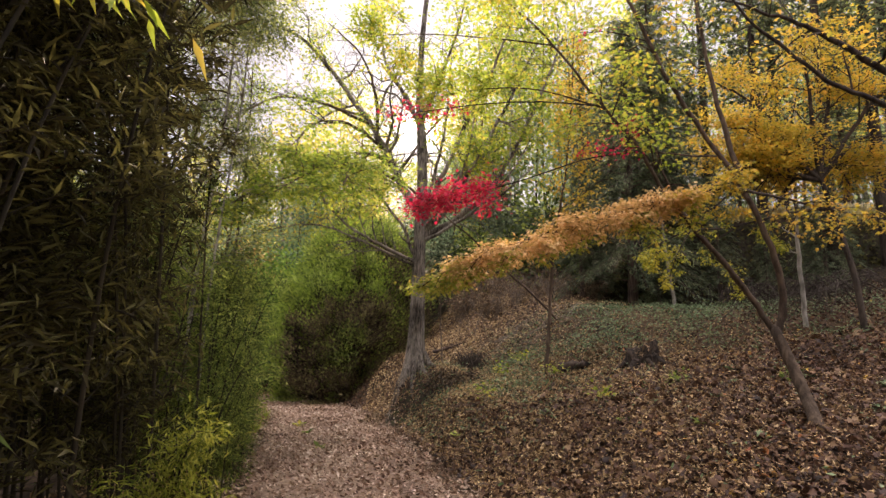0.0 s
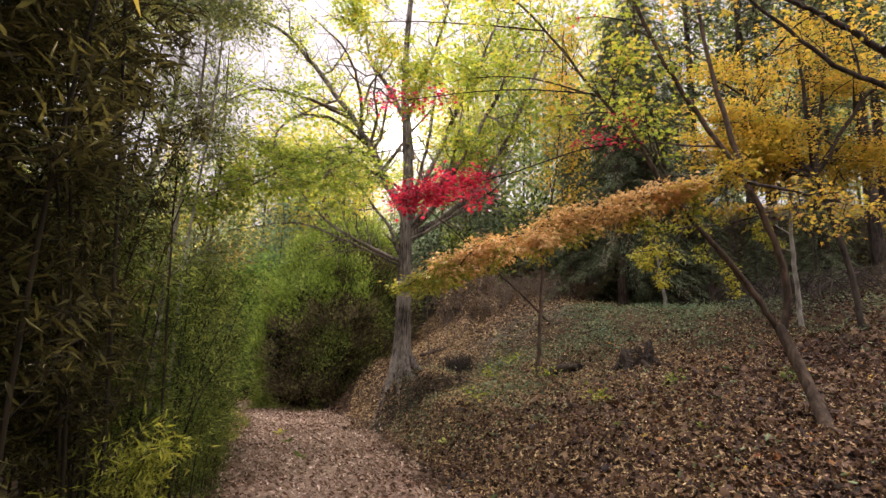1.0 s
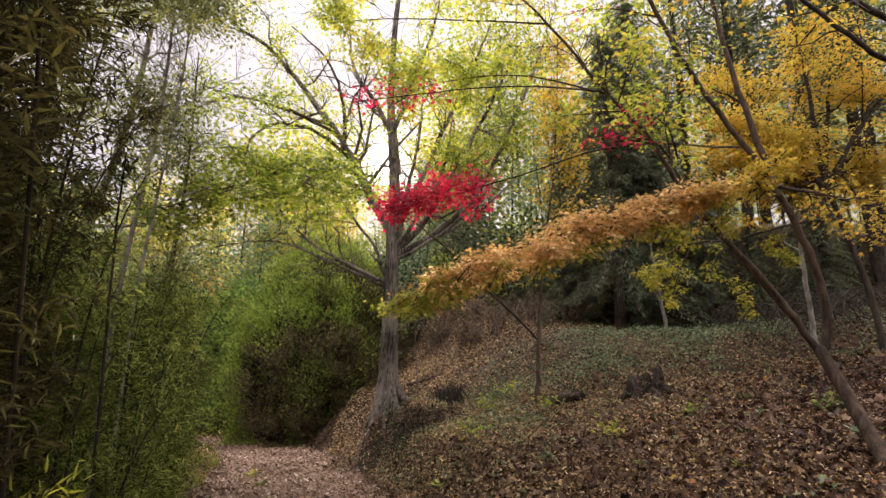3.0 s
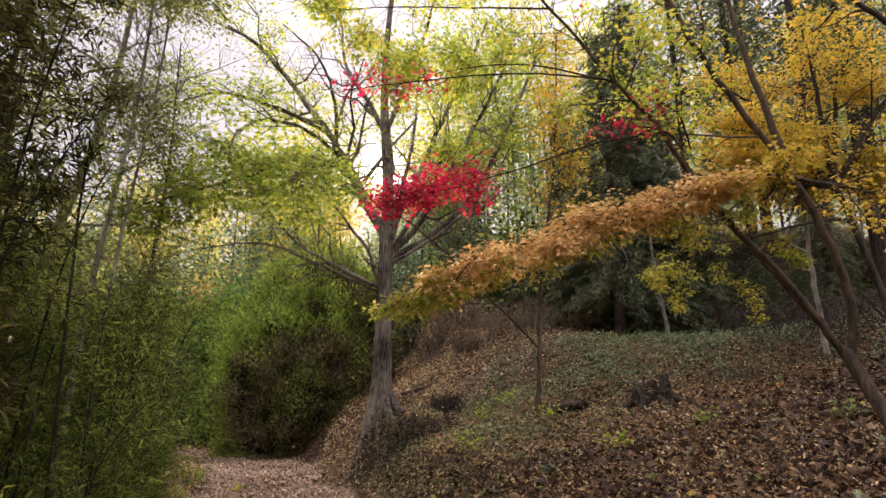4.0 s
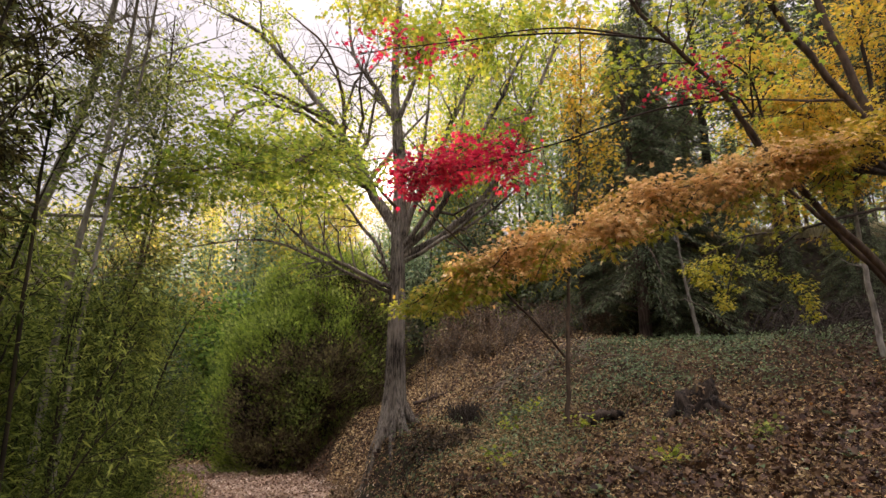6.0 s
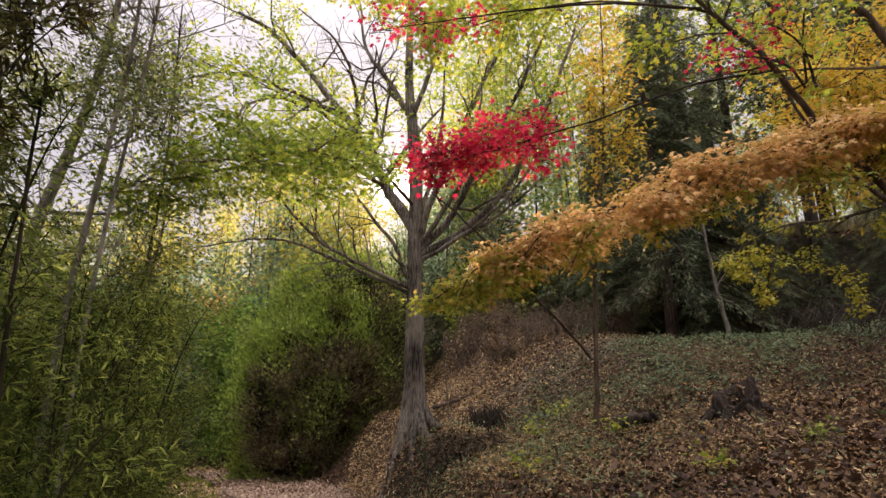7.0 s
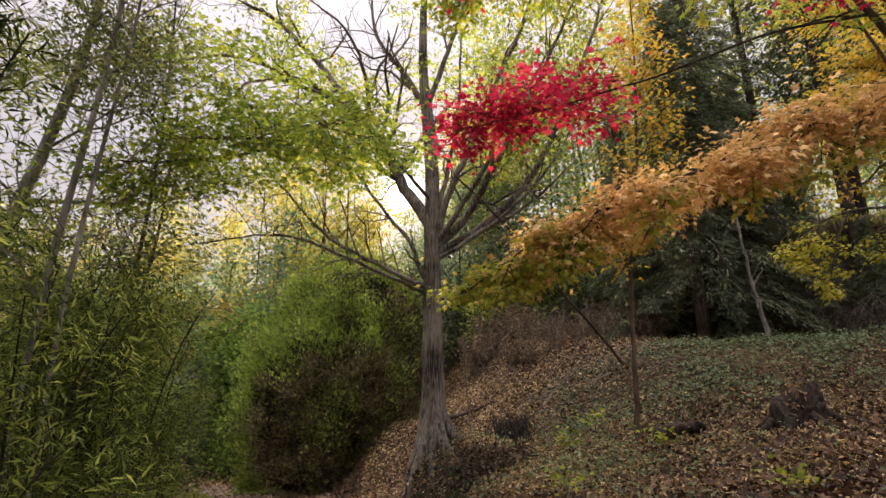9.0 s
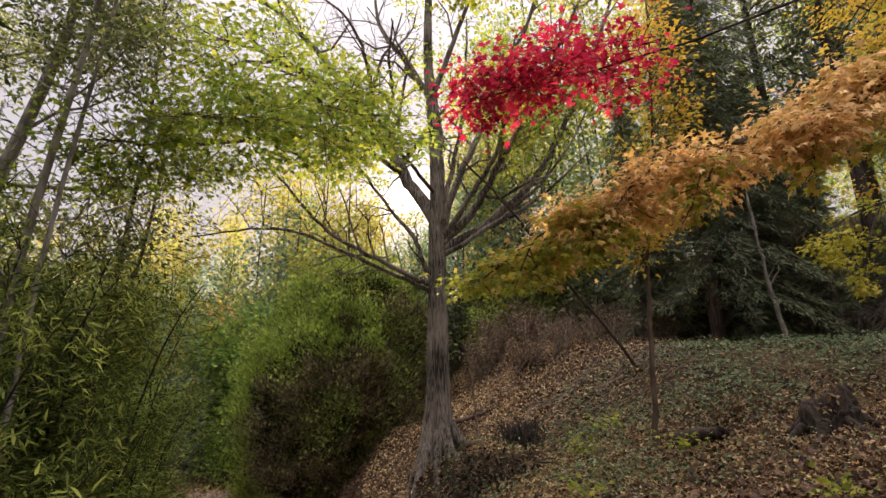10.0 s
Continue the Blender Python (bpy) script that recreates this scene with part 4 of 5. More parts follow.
def bamboo_spray(at, end, leaves, mat):
    t = thing("bamboo_branch", at, "hanging bamboo branch with long bright green leaves", "bamboo", "bamboo along the path")
    line = smooth_line([at, ((at[0] + end[0]) / 2, (at[1] + end[1]) / 2, (at[2] + end[2]) / 2 + 0.12), end], 12)
    v, a1, a2 = tube(line, 0.006, 0.002, 5)
    piece("stem", mesh_of("stem", v, [a1, a2], M_CULM, True), t)
    k = rng.integers(3, 12, leaves)
    p = line[k] + rng.normal(size=(leaves, 3)) * 0.015
    way = np.array([0.25, 0.0, -1.0]) + rng.normal(size=(leaves, 3)) * np.array([0.45, 0.45, 0.2])
    piece("foliage", mesh_of("foliage", *scatter(blade(0.10, 0.05), p, way, np.array([0.3, -1.0, 0.2]) + rng.normal(size=(leaves, 3)) * 0.4, rng.uniform(0.12, 0.21, leaves)), mat), t)


def bare_cane(pts, r):
    t = thing("bamboo_cane", pts[0], "thin dark upright bamboo cane beside the path", "bamboo", "bamboo along the path")
    me, tips = limb_mesh(pts, r, r * 0.5, 7, 0.5, 0.9, 0.2, 1, M_CULM, 0.3, 7)
    piece("culm", me, t)
    p = np.repeat(np.array([q[0] for q in tips]), 5, axis=0)
    n = len(p)
    way = rng.normal(size=(n, 3)) * 0.6 + np.array([0.3, 0, -0.4])
    piece("foliage", mesh_of("foliage", *scatter(BLADE, p, way, np.array([0, 0, 1.0]) + rng.normal(size=(n, 3)) * 0.4, rng.uniform(0.08, 0.15, n)), M_BAMBOO), t)


bare_cane([(-2.80, 6.1, -0.6), (-2.80, 6.1, 0.9), (-2.80, 6.1, 1.9), (-2.79, 6.1, 2.7), (-2.77, 6.1, 3.3)], 0.016)
bamboo_spray((-1.9, 2.3, 3.25), (-1.12, 2.2, 2.84), 13, M_LIME)
bamboo_spray((-2.1, 2.4, 3.2), (-1.33, 2.25, 3.0), 10, M_LIME)
bamboo_spray((-2.3, 2.3, 1.3), (-1.78, 2.2, 1.15), 4, M_BAMBOO)
short = [bamboo_proto("bamboo", h, l, 1000, M_BAMBOO, 0.06, 0.092) for h, l in ((3.2, 0.16), (2.6, 0.22), (3.7, 0.10), (2.2, 0.28))]
spots = []
for i in range(74):
    y = rng.uniform(5.9, 12)
    x = verge(y) - 0.08 - 0.11 * max(y - 8, 0) - abs(rng.normal()) * 1.3
    spots.append((x, y, rng.uniform(-60, 60), rng.uniform(0.7, 1.1)))
for i in range(26):
    y = rng.uniform(5.8, 8.5)
    spots.append((verge(y) + rng.uniform(-0.2, 0.12), y, rng.uniform(-60, 60), rng.uniform(0.32, 0.55)))
plant(short, spots)
# far bamboo takes the brighter green in place of backlight
green_bamboo = [bamboo_proto("bamboo", h, l, 1000, M_VERGE, 0.06, 0.10) for h, l in ((2.8, 0.16), (2.2, 0.22), (3.2, 0.12))]
spots = []
for i in range(40):
    y = rng.uniform(12, 16.5)
    spots.append((verge(y) - 0.45 - 0.17 * (y - 8) - abs(rng.normal()) * 1.2, y, rng.uniform(-60, 60), rng.uniform(0.6, 1.0)))
plant(green_bamboo, spots)
middle = [bamboo_proto("bamboo", h, l, 1500, M_BAMBOO, 0.15, 0.10) for h, l in ((3.5, 0.16), (3.1, 0.20), (3.9, 0.12))]
spots = []
for i in range(46):
    y = rng.uniform(6.4, 11.0)
    spots.append((verge(y) - 0.45 - rng.uniform(0, 1) ** 1.2 * 3.0, y, rng.uniform(-80, 80), rng.uniform(0.75, 1.1)))
for i in range(20):
    y = rng.uniform(6.5, 8.8)
    spots.append((-0.75 - 0.82 * (y - 3.4) - rng.uniform(0, 1.2), y, rng.uniform(0, 360), rng.uniform(1.0, 1.2)))
plant(middle, spots)
# a low clump in the leaf colour that carries sunlight
young = [bamboo_proto("low_bamboo", h, l, 620, M_BAMBOO_LIT, 0.05, 0.10) for h, l in ((1.5, 0.2), (1.25, 0.26))]
spots = []
for i in range(5):
    spots.append((-2.2 + rng.uniform(-0.1, 0.1), rng.uniform(4.0, 4.3), rng.uniform(-80, 40), rng.uniform(0.7, 0.95)))
plant(young, spots)


# ---- slender evergreen trees behind the bamboo ----
def evergreen(x, y, height, lean, bark, r=0.07, leaf=0.072, per=20, gaps=-0.1, low=5):
    z = float(land(x, y))
    t = thing("evergreen_tree", (x, y, z), "slender evergreen tree with small dark leaves above bamboo", "tree", "evergreens behind the bamboo")
    line = smooth_line([(x, y, z - 0.2), (x + lean * 0.3, y, z + height * 0.35), (x + lean * 0.75, y + 0.1, z + height * 0.7), (x + lean, y, z + height)], 16)
    v, a1, a2 = tube(line, r, r * 0.25, 9, 0.03)
    piece("trunk", mesh_of("trunk", v, [a1, a2], bark, True), t)
    tips = []
    for i in range(22):
        k = low + i * (15 - low) // 22
        made, tp = sprout(line[k:k + 2], r * 0.6, 0.01, 1, 1.5 * (1.25 - 0.6 * i / 22), 0.95, 0.1, 1, 0.2)
        for q, c0, c1 in made[:1]:
            m2, t2 = sprout(q, c0, c1, 9, 0.75, 0.95, 0.1, 1, 0.2)
            v, fs = join([tube(q, c0, c1, 5)] + [tube(*w, 3) for w in m2])
            piece("branch", mesh_of("branch", v, fs, bark), t)
            tips += tp + t2
    piece("crown", mesh_of("crown", *leaves_at([q for q in tips if math.sin(3.3 * q[0][0] + 1.7 * q[0][2]) + math.sin(2.9 * q[0][2] - 2.1 * q[0][1]) > gaps], per, 0.12, leaf, oval(0.2), 0.8, 0.25, 0.3), M_EVERGREEN), t)
    return t


evergreen(-5.5, 8.9, 7.8, 1.5, M_BARK_PALE, 0.10, per=17, gaps=0.25)
evergreen(-4.4, 6.4, 7.0, 0.9, M_BARK_SMOOTH, 0.045, per=26, gaps=-0.5)
evergreen(-5.2, 11.2, 6.4, 0.8, M_BARK_SMOOTH, 0.04, per=18, gaps=0.3)
evergreen(-3.9, 4.6, 7.5, 0.8, M_BARK_DARK)
evergreen(-6.6, 9.6, 8.0, 0.6, M_BARK_PALE, 0.10, per=17, gaps=0.25)
evergreen(-3.75, 8.0, 8.0, 0.7, M_BARK_PALE, 0.026, leaf=0.066, per=24, gaps=-0.5, low=10)
evergreen(-4.1, 8.2, 7.6, 0.7, M_BARK_PALE, 0.045, leaf=0.066, per=19, gaps=0.15)
evergreen(-3.9, 9.2, 6.8, 0.4, M_BARK_SMOOTH, 0.035, leaf=0.066, per=22, gaps=0.25)


# ---- the big cypress bush at the bend ----
def cypress_bush():
    zb = float(land(-4.2, 20.2))
    t = thing("cypress_bush", (-4.2, 20.2, zb), "big rounded cypress bush, green outside and withered brown within", "bush")
    for i in range(9):
        b = np.array([-4.0 + rng.uniform(-1.4, 1.2), 20.6 + rng.uniform(-0.6, 0.6), zb - 0.1])
        e1 = b + np.array([rng.normal() * 0.6, rng.normal() * 0.4, rng.uniform(2.5, 4.6)])
        v, a1, a2 = tube(smooth_line([b, (b + e1) / 2 + rng.normal(size=3) * 0.2, e1], 9), 0.07, 0.02, 6, 0.05)
        piece("stem", mesh_of("stem", v, [a1, a2], M_BARK_DARK, True), t)
    # a wide dome towards the path, and a taller looser head behind it, each a shell of tufts over an inside coloured
    # near-black for shade
    for cx, cy, z0, z1, tufts, prof, kind in ((-3.85, 19.9, -1.75, 2.75, 300, (1.65, 1.95, 2.1, 2.2, 2.05, 1.6, 0.5), "dome"), (-3.3, 20.9, -1.2, 4.7, 330, (1.3, 1.8, 2.1, 2.15, 2.0, 1.6, 0.7), "head")):
        def shell(u, w):
            rad = np.interp(w, [0, 0.1, 0.3, 0.5, 0.7, 0.88, 1.0], prof) * (1 + 0.08 * np.sin(3 * u + 5 * w) + 0.08 * np.sin(6 * u - 8 * w + 1))
            return np.stack([cx + rad * np.cos(u), cy + 0.8 * rad * np.sin(u), z0 + (z1 - z0) * w], -1)
        green, dry, sunlit_rim = [], [], []
        for k in range(tufts):
            u = (k * 2.39996) % (2 * np.pi)
            w = min(0.03 + 0.97 * (k + rng.uniform()) / tufts, 0.99)
            face = math.sin(u) < 0.3
            # a gap in the withered side, beside the green rim, where that near-black shows as shade
            if kind == "dome" and face and -0.80 < math.cos(u) < -0.30 and w < 0.62 and rng.uniform() < 0.72:
                continue
            if rng.uniform() < 0.12:
                continue
            c0 = shell(np.array(u), np.array(w))
            o = unit(np.array([math.cos(u), math.sin(u), 0.35 + 1.2 * max(w - 0.6, 0)]))
            side = np.array([-math.sin(u), math.cos(u), 0])
            r = rng.uniform(0.16, 0.50)
            n = int(60 + 420 * r)
            b = rng.normal(size=(n, 3)) * np.array([1, 1, 1.15]) * r * 0.55
            p = c0 + b + o * rng.uniform(-0.22, 0.34) + np.array([0, 0, 0.25 * rng.normal()])
            p[:, 2] = np.maximum(p[:, 2], land(p[:, 0], p[:, 1]) + 0.04)
            way = unit(o * 0.8 + unit(b) * 0.5 + side * rng.normal() * 0.35 + np.array([0, 0, 0.55]) + rng.normal(size=(n, 3)) * 0.28)
            got = scatter(SPRAY, p, way, o + rng.normal(size=(n, 3)) * 0.5, rng.uniform(0.10, 0.22, n))
            if kind == "dome":
                brown = face and math.cos(u) > -0.7 and w < 0.80 + 0.12 * math.sin(4 * u) and rng.uniform() < 0.82
            else:
                brown = face and math.cos(u) > -0.1 and w < 0.85 and rng.uniform() < 0.55
            # top and left-hand tufts take the colour with sunlight in it
            rim = not brown and (w > 0.62 or math.cos(u) < -0.72) and rng.uniform() < 0.6
            (dry if brown else sunlit_rim if rim else green).append(got)
        # a sheet of near-black sprays that paints the bush's inner shade
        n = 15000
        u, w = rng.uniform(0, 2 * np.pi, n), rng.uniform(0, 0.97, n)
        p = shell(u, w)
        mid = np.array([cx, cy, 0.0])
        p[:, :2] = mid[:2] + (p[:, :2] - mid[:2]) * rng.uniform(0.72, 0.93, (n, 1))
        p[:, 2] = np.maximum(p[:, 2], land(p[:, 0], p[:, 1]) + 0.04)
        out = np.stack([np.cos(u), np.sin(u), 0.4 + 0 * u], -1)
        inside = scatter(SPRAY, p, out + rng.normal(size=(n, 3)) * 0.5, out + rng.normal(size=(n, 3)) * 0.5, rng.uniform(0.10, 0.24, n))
        for name, sets, mat, lab in (("green_foliage", green, M_HEDGE, "green feathery sprays"), ("withered_foliage", dry, M_HEDGE_DRY, "withered brown sprays"), ("rim_foliage", sunlit_rim, M_HEDGE_LIT, "rim sprays in brighter green, sunlight put into the colour"), ("inner_foliage", [inside], M_HEDGE_SHADE, "inner sprays coloured near-black for shade")):
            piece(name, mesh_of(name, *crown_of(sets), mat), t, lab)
    return t


cypress_bush()


# ---- conifers above the bank ----
def conifer_proto(height, base, reach, count, bare=0.18):
    t = thing("conifer", (0, 0, 0), "tall dark conifer with drooping boughs above the bank", "tree", "conifers above the bank")
    line = smooth_line([(0, 0, -0.3), (0.05, 0, height * 0.5), (0, 0.05, height)], 12)
    v, a1, a2 = tube(line, base, 0.02, 10, 0.04)
    stem = (v, a1, a2)
    boughs, ps, ws = [], [], []
    for i in range(count):
        w = bare + (1 - bare) * (i + rng.uniform()) / count
        ang = i * 2.4 + rng.normal() * 0.3
        ln = reach * (1 - 0.85 * ((w - bare) / (1 - bare)) ** 1.2) * rng.uniform(0.7, 1.15)
        o = np.array([math.cos(ang), math.sin(ang), 0])
        b = np.array([0, 0, w * height])
        q = np.array([b, b + o * ln * 0.5 + [0, 0, 0.06 * ln], b + o * ln + [0, 0, -0.28 * ln]])
        ln2 = smooth_line(q, 7)
        boughs.append((ln2, 0.025, 0.006))
        k = int(44 + 70 * ln)
        uu = rng.uniform(0.15, 1, k)
        at = np.stack([np.interp(uu, np.linspace(0, 1, 7), ln2[:, a]) for a in range(3)], -1)
        sd = np.cross(o, [0, 0, 1])
        side = rng.choice([-1, 1], k)[:, None] * sd[None] * rng.uniform(0.2, 1.0, k)[:, None]
        at += side * 0.25 * ln * (1.1 - uu)[:, None] + rng.normal(size=(k, 3)) * 0.05
        ps.append(at)
        ws.append(unit(o * 0.8 + side * 0.9 + np.array([0, 0, -0.45]) + rng.normal(size=(k, 3)) * 0.25))
    piece("trunk", mesh_of("trunk", stem[0], list(stem[1:]), M_BARK_RED, True), t)
    v, fs = join([tube(*q, 3) for q in boughs])
    tagged(piece("bough", mesh_of("bough", v, fs, M_BARK_RED, True), t), kind="stuff")
    p, w = np.vstack(ps), np.vstack(ws)
    n = len(p)
    piece("crown", mesh_of("crown", *scatter(blade(0.10, 0.12), p, w, np.array([0, 0, 1.0]) + rng.normal(size=(n, 3)) * 0.3, 0.18 * rng.uniform(0.6, 1.25, n)), M_CONIFER), t)
    return t


con = [conifer_proto(11.5, 0.20, 3.3, 170, 0.10), conifer_proto(14.0, 0.24, 2.2, 150, 0.2), conifer_proto(9.0, 0.16, 2.1, 120, 0.08)]
plant(con, [(5.9, 16.6, 0, 0.85), (8.4, 21.0, 40, 0.55), (7.6, 18.2, 250, 0.6), (7.0, 17.2, 90, 0.82), (4.9, 18.2, 40, 0.55), (8.9, 18.6, 200, 0.62), (7.2, 23.5, 130, 0.62), (10.2, 24, 200, 0.6),
            (5.2, 17.4, 250, 0.40), (6.6, 16.3, 30, 0.30), (8.3, 15.9, 120, 0.36), (9.6, 15.7, 210, 0.32), (11.0, 15.2, 310, 0.36), (4.6, 17.6, 160, 0.36), (12.5, 22, 60, 0.6), (7.4, 17.9, 300, 0.42), (15.5, 20, 90, 0.7), (17.5, 22.5, 190, 0.6)])


def pine_proto(height):
    t = thing("pine", (0, 0, 0), "tall straight pine with a bare dark trunk", "tree", "pines on the skyline")
    line = smooth_line([(0, 0, -0.3), (0.1, 0, height * 0.5), (0, 0, height)], 12)
    v, a1, a2 = tube(line, 0.19, 0.06, 10, 0.03)
    stem = (v, a1, a2)
    made, tips = sprout(line, 0.09, 0.02, 20, 1.9, 0.95, 0.1, 2, 0.36)
    piece("trunk", mesh_of("trunk", stem[0], list(stem[1:]), M_BARK_DARK, True), t)
    v, fs = join([tube(*q, 3) for q in made])
    tagged(piece("bough", mesh_of("bough", v, fs, M_BARK_DARK, True), t), kind="stuff")
    piece("crown", mesh_of("crown", *leaves_at(tips, 5, 0.3, 0.24, oval(0.16), 0.6, 0.1, 0.4), M_CONIFER), t)
    return t


plant([pine_proto(13.0), pine_proto(11.0)], [(11.2, 15.2, 0, 1), (10.3, 16.8, 70, 1), (13.2, 15.6, 150, 1.05), (12.0, 18.4, 210, 1), (9.4, 18.6, 300, 0.9), (14.8, 17.0, 20, 1), (16.5, 15.0, 100, 1)])


# ---- thin stems on the bank ----
def sapling(name, pts, r0, r1, bark, label, leaf=None, tw=6, per=0, ln=0.7, start=0.4, size=0.08):
    t = thing(name, pts[0], label, "sapling", "thin stems on the bank")
    base = (pts[0][0], pts[0][1], float(land(pts[0][0], pts[0][1])) - 0.08)
    me, tips = limb_mesh([base] + list(pts[1:]), r0, r1, tw, ln, 0.8, 0.15, 2, bark, start)
    piece("stem", me, t)
    if leaf:
        piece("foliage", mesh_of("foliage", *leaves_at(tips, per, 0.16, size, MAPLE3, 0.5, 0.3), leaf), t)
    return t


sapling("sapling", [(2.2, 11.7, 0.3), (2.28, 11.7, 1.2), (2.36, 11.7, 2.1), (2.45, 11.7, 3.0), (2.75, 11.7, 4.7), (2.9, 11.7, 6.0), (3.05, 11.7, 8.0)], 0.045, 0.010, M_BARK_SMOOTH, "thin upright young maple with yellow leaves", M_YELLOW, 20, 5, 1.0, 0.45)
sapling("leaning_stem", [(3.1, 14.35, 1.3), (2.15, 13.1, 2.0), (1.15, 11.8, 2.68), (0.4, 10.6, 3.2), (-0.32, 9.5, 3.54)], 0.030, 0.010, M_BARK_SMOOTH, "thin dark stem leaning steeply over the bank", None, 5, 0, 0.6, 0.6)
sapling("sapling", [(6.65, 15.3, 1.7), (6.55, 15.3, 2.4), (6.45, 15.3, 3.2), (6.3, 15.2, 5.0)], 0.06, 0.02, M_BARK_PALE, "thin pale leaning trunk at the top of the bank")
sapling("sapling", [(7.8, 11.5, 1.44), (7.76, 11.5, 2.4), (7.78, 11.5, 3.9), (7.95, 11.5, 6.5)], 0.055, 0.02, M_BARK_PALE, "thin pale upright trunk on the bank")
sapling("sapling", [(-0.05, 13.5, 0.2), (-0.10, 13.5, 1.2), (-0.12, 13.4, 2.2)], 0.02, 0.006, M_TWIG, "thin bare shoot beside the maple", None, 4, 0, 0.4)


# ---- far woods across the hollow ----
def wood_proto(height, leaf, bark, per, name="woodland_tree", label="autumn woodland tree with thin yellow-green crown", start=0.2):
    t = thing(name, (0, 0, 0), label, "tree", "far woods")
    line = smooth_line([(0, 0, -0.4), (0.2, 0, height * 0.4), (-0.1, 0.1, height)], 10)
    v, a1, a2 = tube(line, 0.065, 0.015, 5, 0.03)
    stem = (v, a1, a2)
    made, tips = sprout(line, 0.035, 0.010, 9, height * 0.34, 0.8, 0.25, 2, start)
    piece("trunk", mesh_of("trunk", stem[0], list(stem[1:]), bark, True), t)
    v, fs = join([tube(*q, 3) for q in made])
    tagged(piece("bough", mesh_of("bough", v, fs, bark, True), t), kind="stuff")
    if per:
        piece("crown", mesh_of("crown", *leaves_at(tips, per, 0.42, 0.21, OVAL, 0.7, 0.2, 0.3), leaf), t)
    return t


protos = [wood_proto(8.0, M_SUNNY, M_BARK_SMOOTH, 15), wood_proto(6.0, M_BLUEGREEN, M_BARK_SMOOTH, 14, label="green leafy woodland tree across the hollow"), wood_proto(9.0, M_WOODS, M_BARK_SMOOTH, 4, label="nearly bare woodland tree with few yellow leaves"), wood_proto(5.0, M_BLUEGREEN, M_BARK_DARK, 12, label="blue-green shrubby woodland tree")]
spots = []
for i in range(120):
    y = 24 + 26 * rng.uniform() ** 1.4
    x = rng.uniform(-0.95, 0.12) * y
    spots.append((x, y, rng.uniform(0, 360), rng.uniform(0.8, 1.3) if x < -0.15 * y else rng.uniform(0.75, 1.05)))
plant(protos, spots)
protos = [wood_proto(11.0, M_WOODS, M_BARK_SMOOTH, 11, label="tall woodland tree with thin yellow-green crown", start=0.45), wood_proto(12.0, M_GREEN, M_BARK_PALE, 10, label="tall woodland tree with thin green crown", start=0.45),
          wood_proto(8.0, M_BLUEGREEN, M_BARK_DARK, 11, label="dark blue-green woodland tree up the slope"), wood_proto(10.0, M_GREEN, M_BARK_PALE, 9, label="tall woodland tree with green leaves", start=0.45)]
spots = []
for i in range(40):
    y = rng.uniform(21.5, 36)
    x = rng.uniform(0.10, 0.95) * y + 0.8
    spots.append((x, y, rng.uniform(0, 360), rng.uniform(0.9, 1.3)))
spots += [(1.8, 24.5, 70, 0.9), (3.2, 26, 150, 1.0), (4.4, 24, 220, 1.0), (2.6, 29, 300, 1.0), (5.6, 22.5, 40, 0.95), (1.2, 27.5, 340, 0.85), (1.0, 31, 10, 0.6), (-1.5, 33, 60, 0.6), (2.2, 27, 130, 0.6), (3.0, 22.5, 200, 0.8), (4.6, 20.5, 20, 0.9), (5.2, 23.5, 260, 1.1), (6.4, 24.5, 310, 1.1), (3.8, 28, 30, 1.15), (1.9, 25.5, 80, 0.8)]
spots = [(x, y, turn, size * (1.15 if x < 7 and y > 21 else 1.0)) for x, y, turn, size in spots]
plant(protos, spots)
# shrubs that close the bend on its outer side
shrub = [wood_proto(3.0, M_CONIFER, M_BARK_DARK, 11, "shrub", "grey-green leafy shrub beside the path"), wood_proto(2.6, M_BAMBOO, M_BARK_DARK, 14, "shrub", "yellow-green leafy shrub beside the path")]
fresh = [wood_proto(3.0, M_VERGE, M_BARK_SMOOTH, 14, "shrub", "fresh green leafy shrub across the bend")]
plant([wood_proto(3.0, M_ORANGE, M_BARK_SMOOTH, 8, "shrub", "small orange-leaved shrub across the hollow")], [(-9.3, 26.6, 0, 1.25)])
plant(fresh, [(-7.6, 23.6, 0, 1.0), (-8.4, 24.2, 90, 1.1), (-7.9, 22.9, 300, 0.6), (-9.0, 23.4, 40, 0.7), (-6.9, 24.4, 200, 1.0), (-9.2, 25.0, 30, 1.2), (-7.4, 25.2, 130, 1.2), (-5.9, 24.6, 250, 1.0)])
spots = [(-8.6, 19, 0, 1), (-7.6, 16.5, 80, 0.9), (-9.5, 22, 160, 1.1), (-8.5, 24.5, 30, 0.9), (-11, 20, 200, 1.2), (-10, 17, 250, 1), (-6.5, 25.5, 50, 0.9), (-12, 25, 10, 1.2), (-4.2, 26, 80, 1.1), (-2.5, 23.5, 40, 1.0), (-0.5, 24.5, 0, 1.1), (1.2, 22.0, 0, 0.9), (2.6, 20.4, 20, 0.8), (4.0, 20.6, 200, 1.3), (2.6, 22.4, 260, 1.2), (1.6, 20.8, 40, 0.7), (3.4, 21.6, 120, 1.0), (0.8, 20.4, 10, 0.55), (0.2, 22.6, 100, 1.0), (2.6, 20.0, 210, 0.7), (3.9, 19.4, 300, 0.9), (4.4, 20.2, 50, 0.9)]
plant(shrub, spots)


# ---- what lies on the ground ----
def on_ground(n, x0, x1, y0, y1, keep=None):
    x = rng.uniform(x0, x1, n)
    y = rng.uniform(y0, y1, n)
    if keep is not None:
        s = keep(x, y)
        x, y = x[s], y[s]
    return np.stack([x, y, land(x, y)], -1)


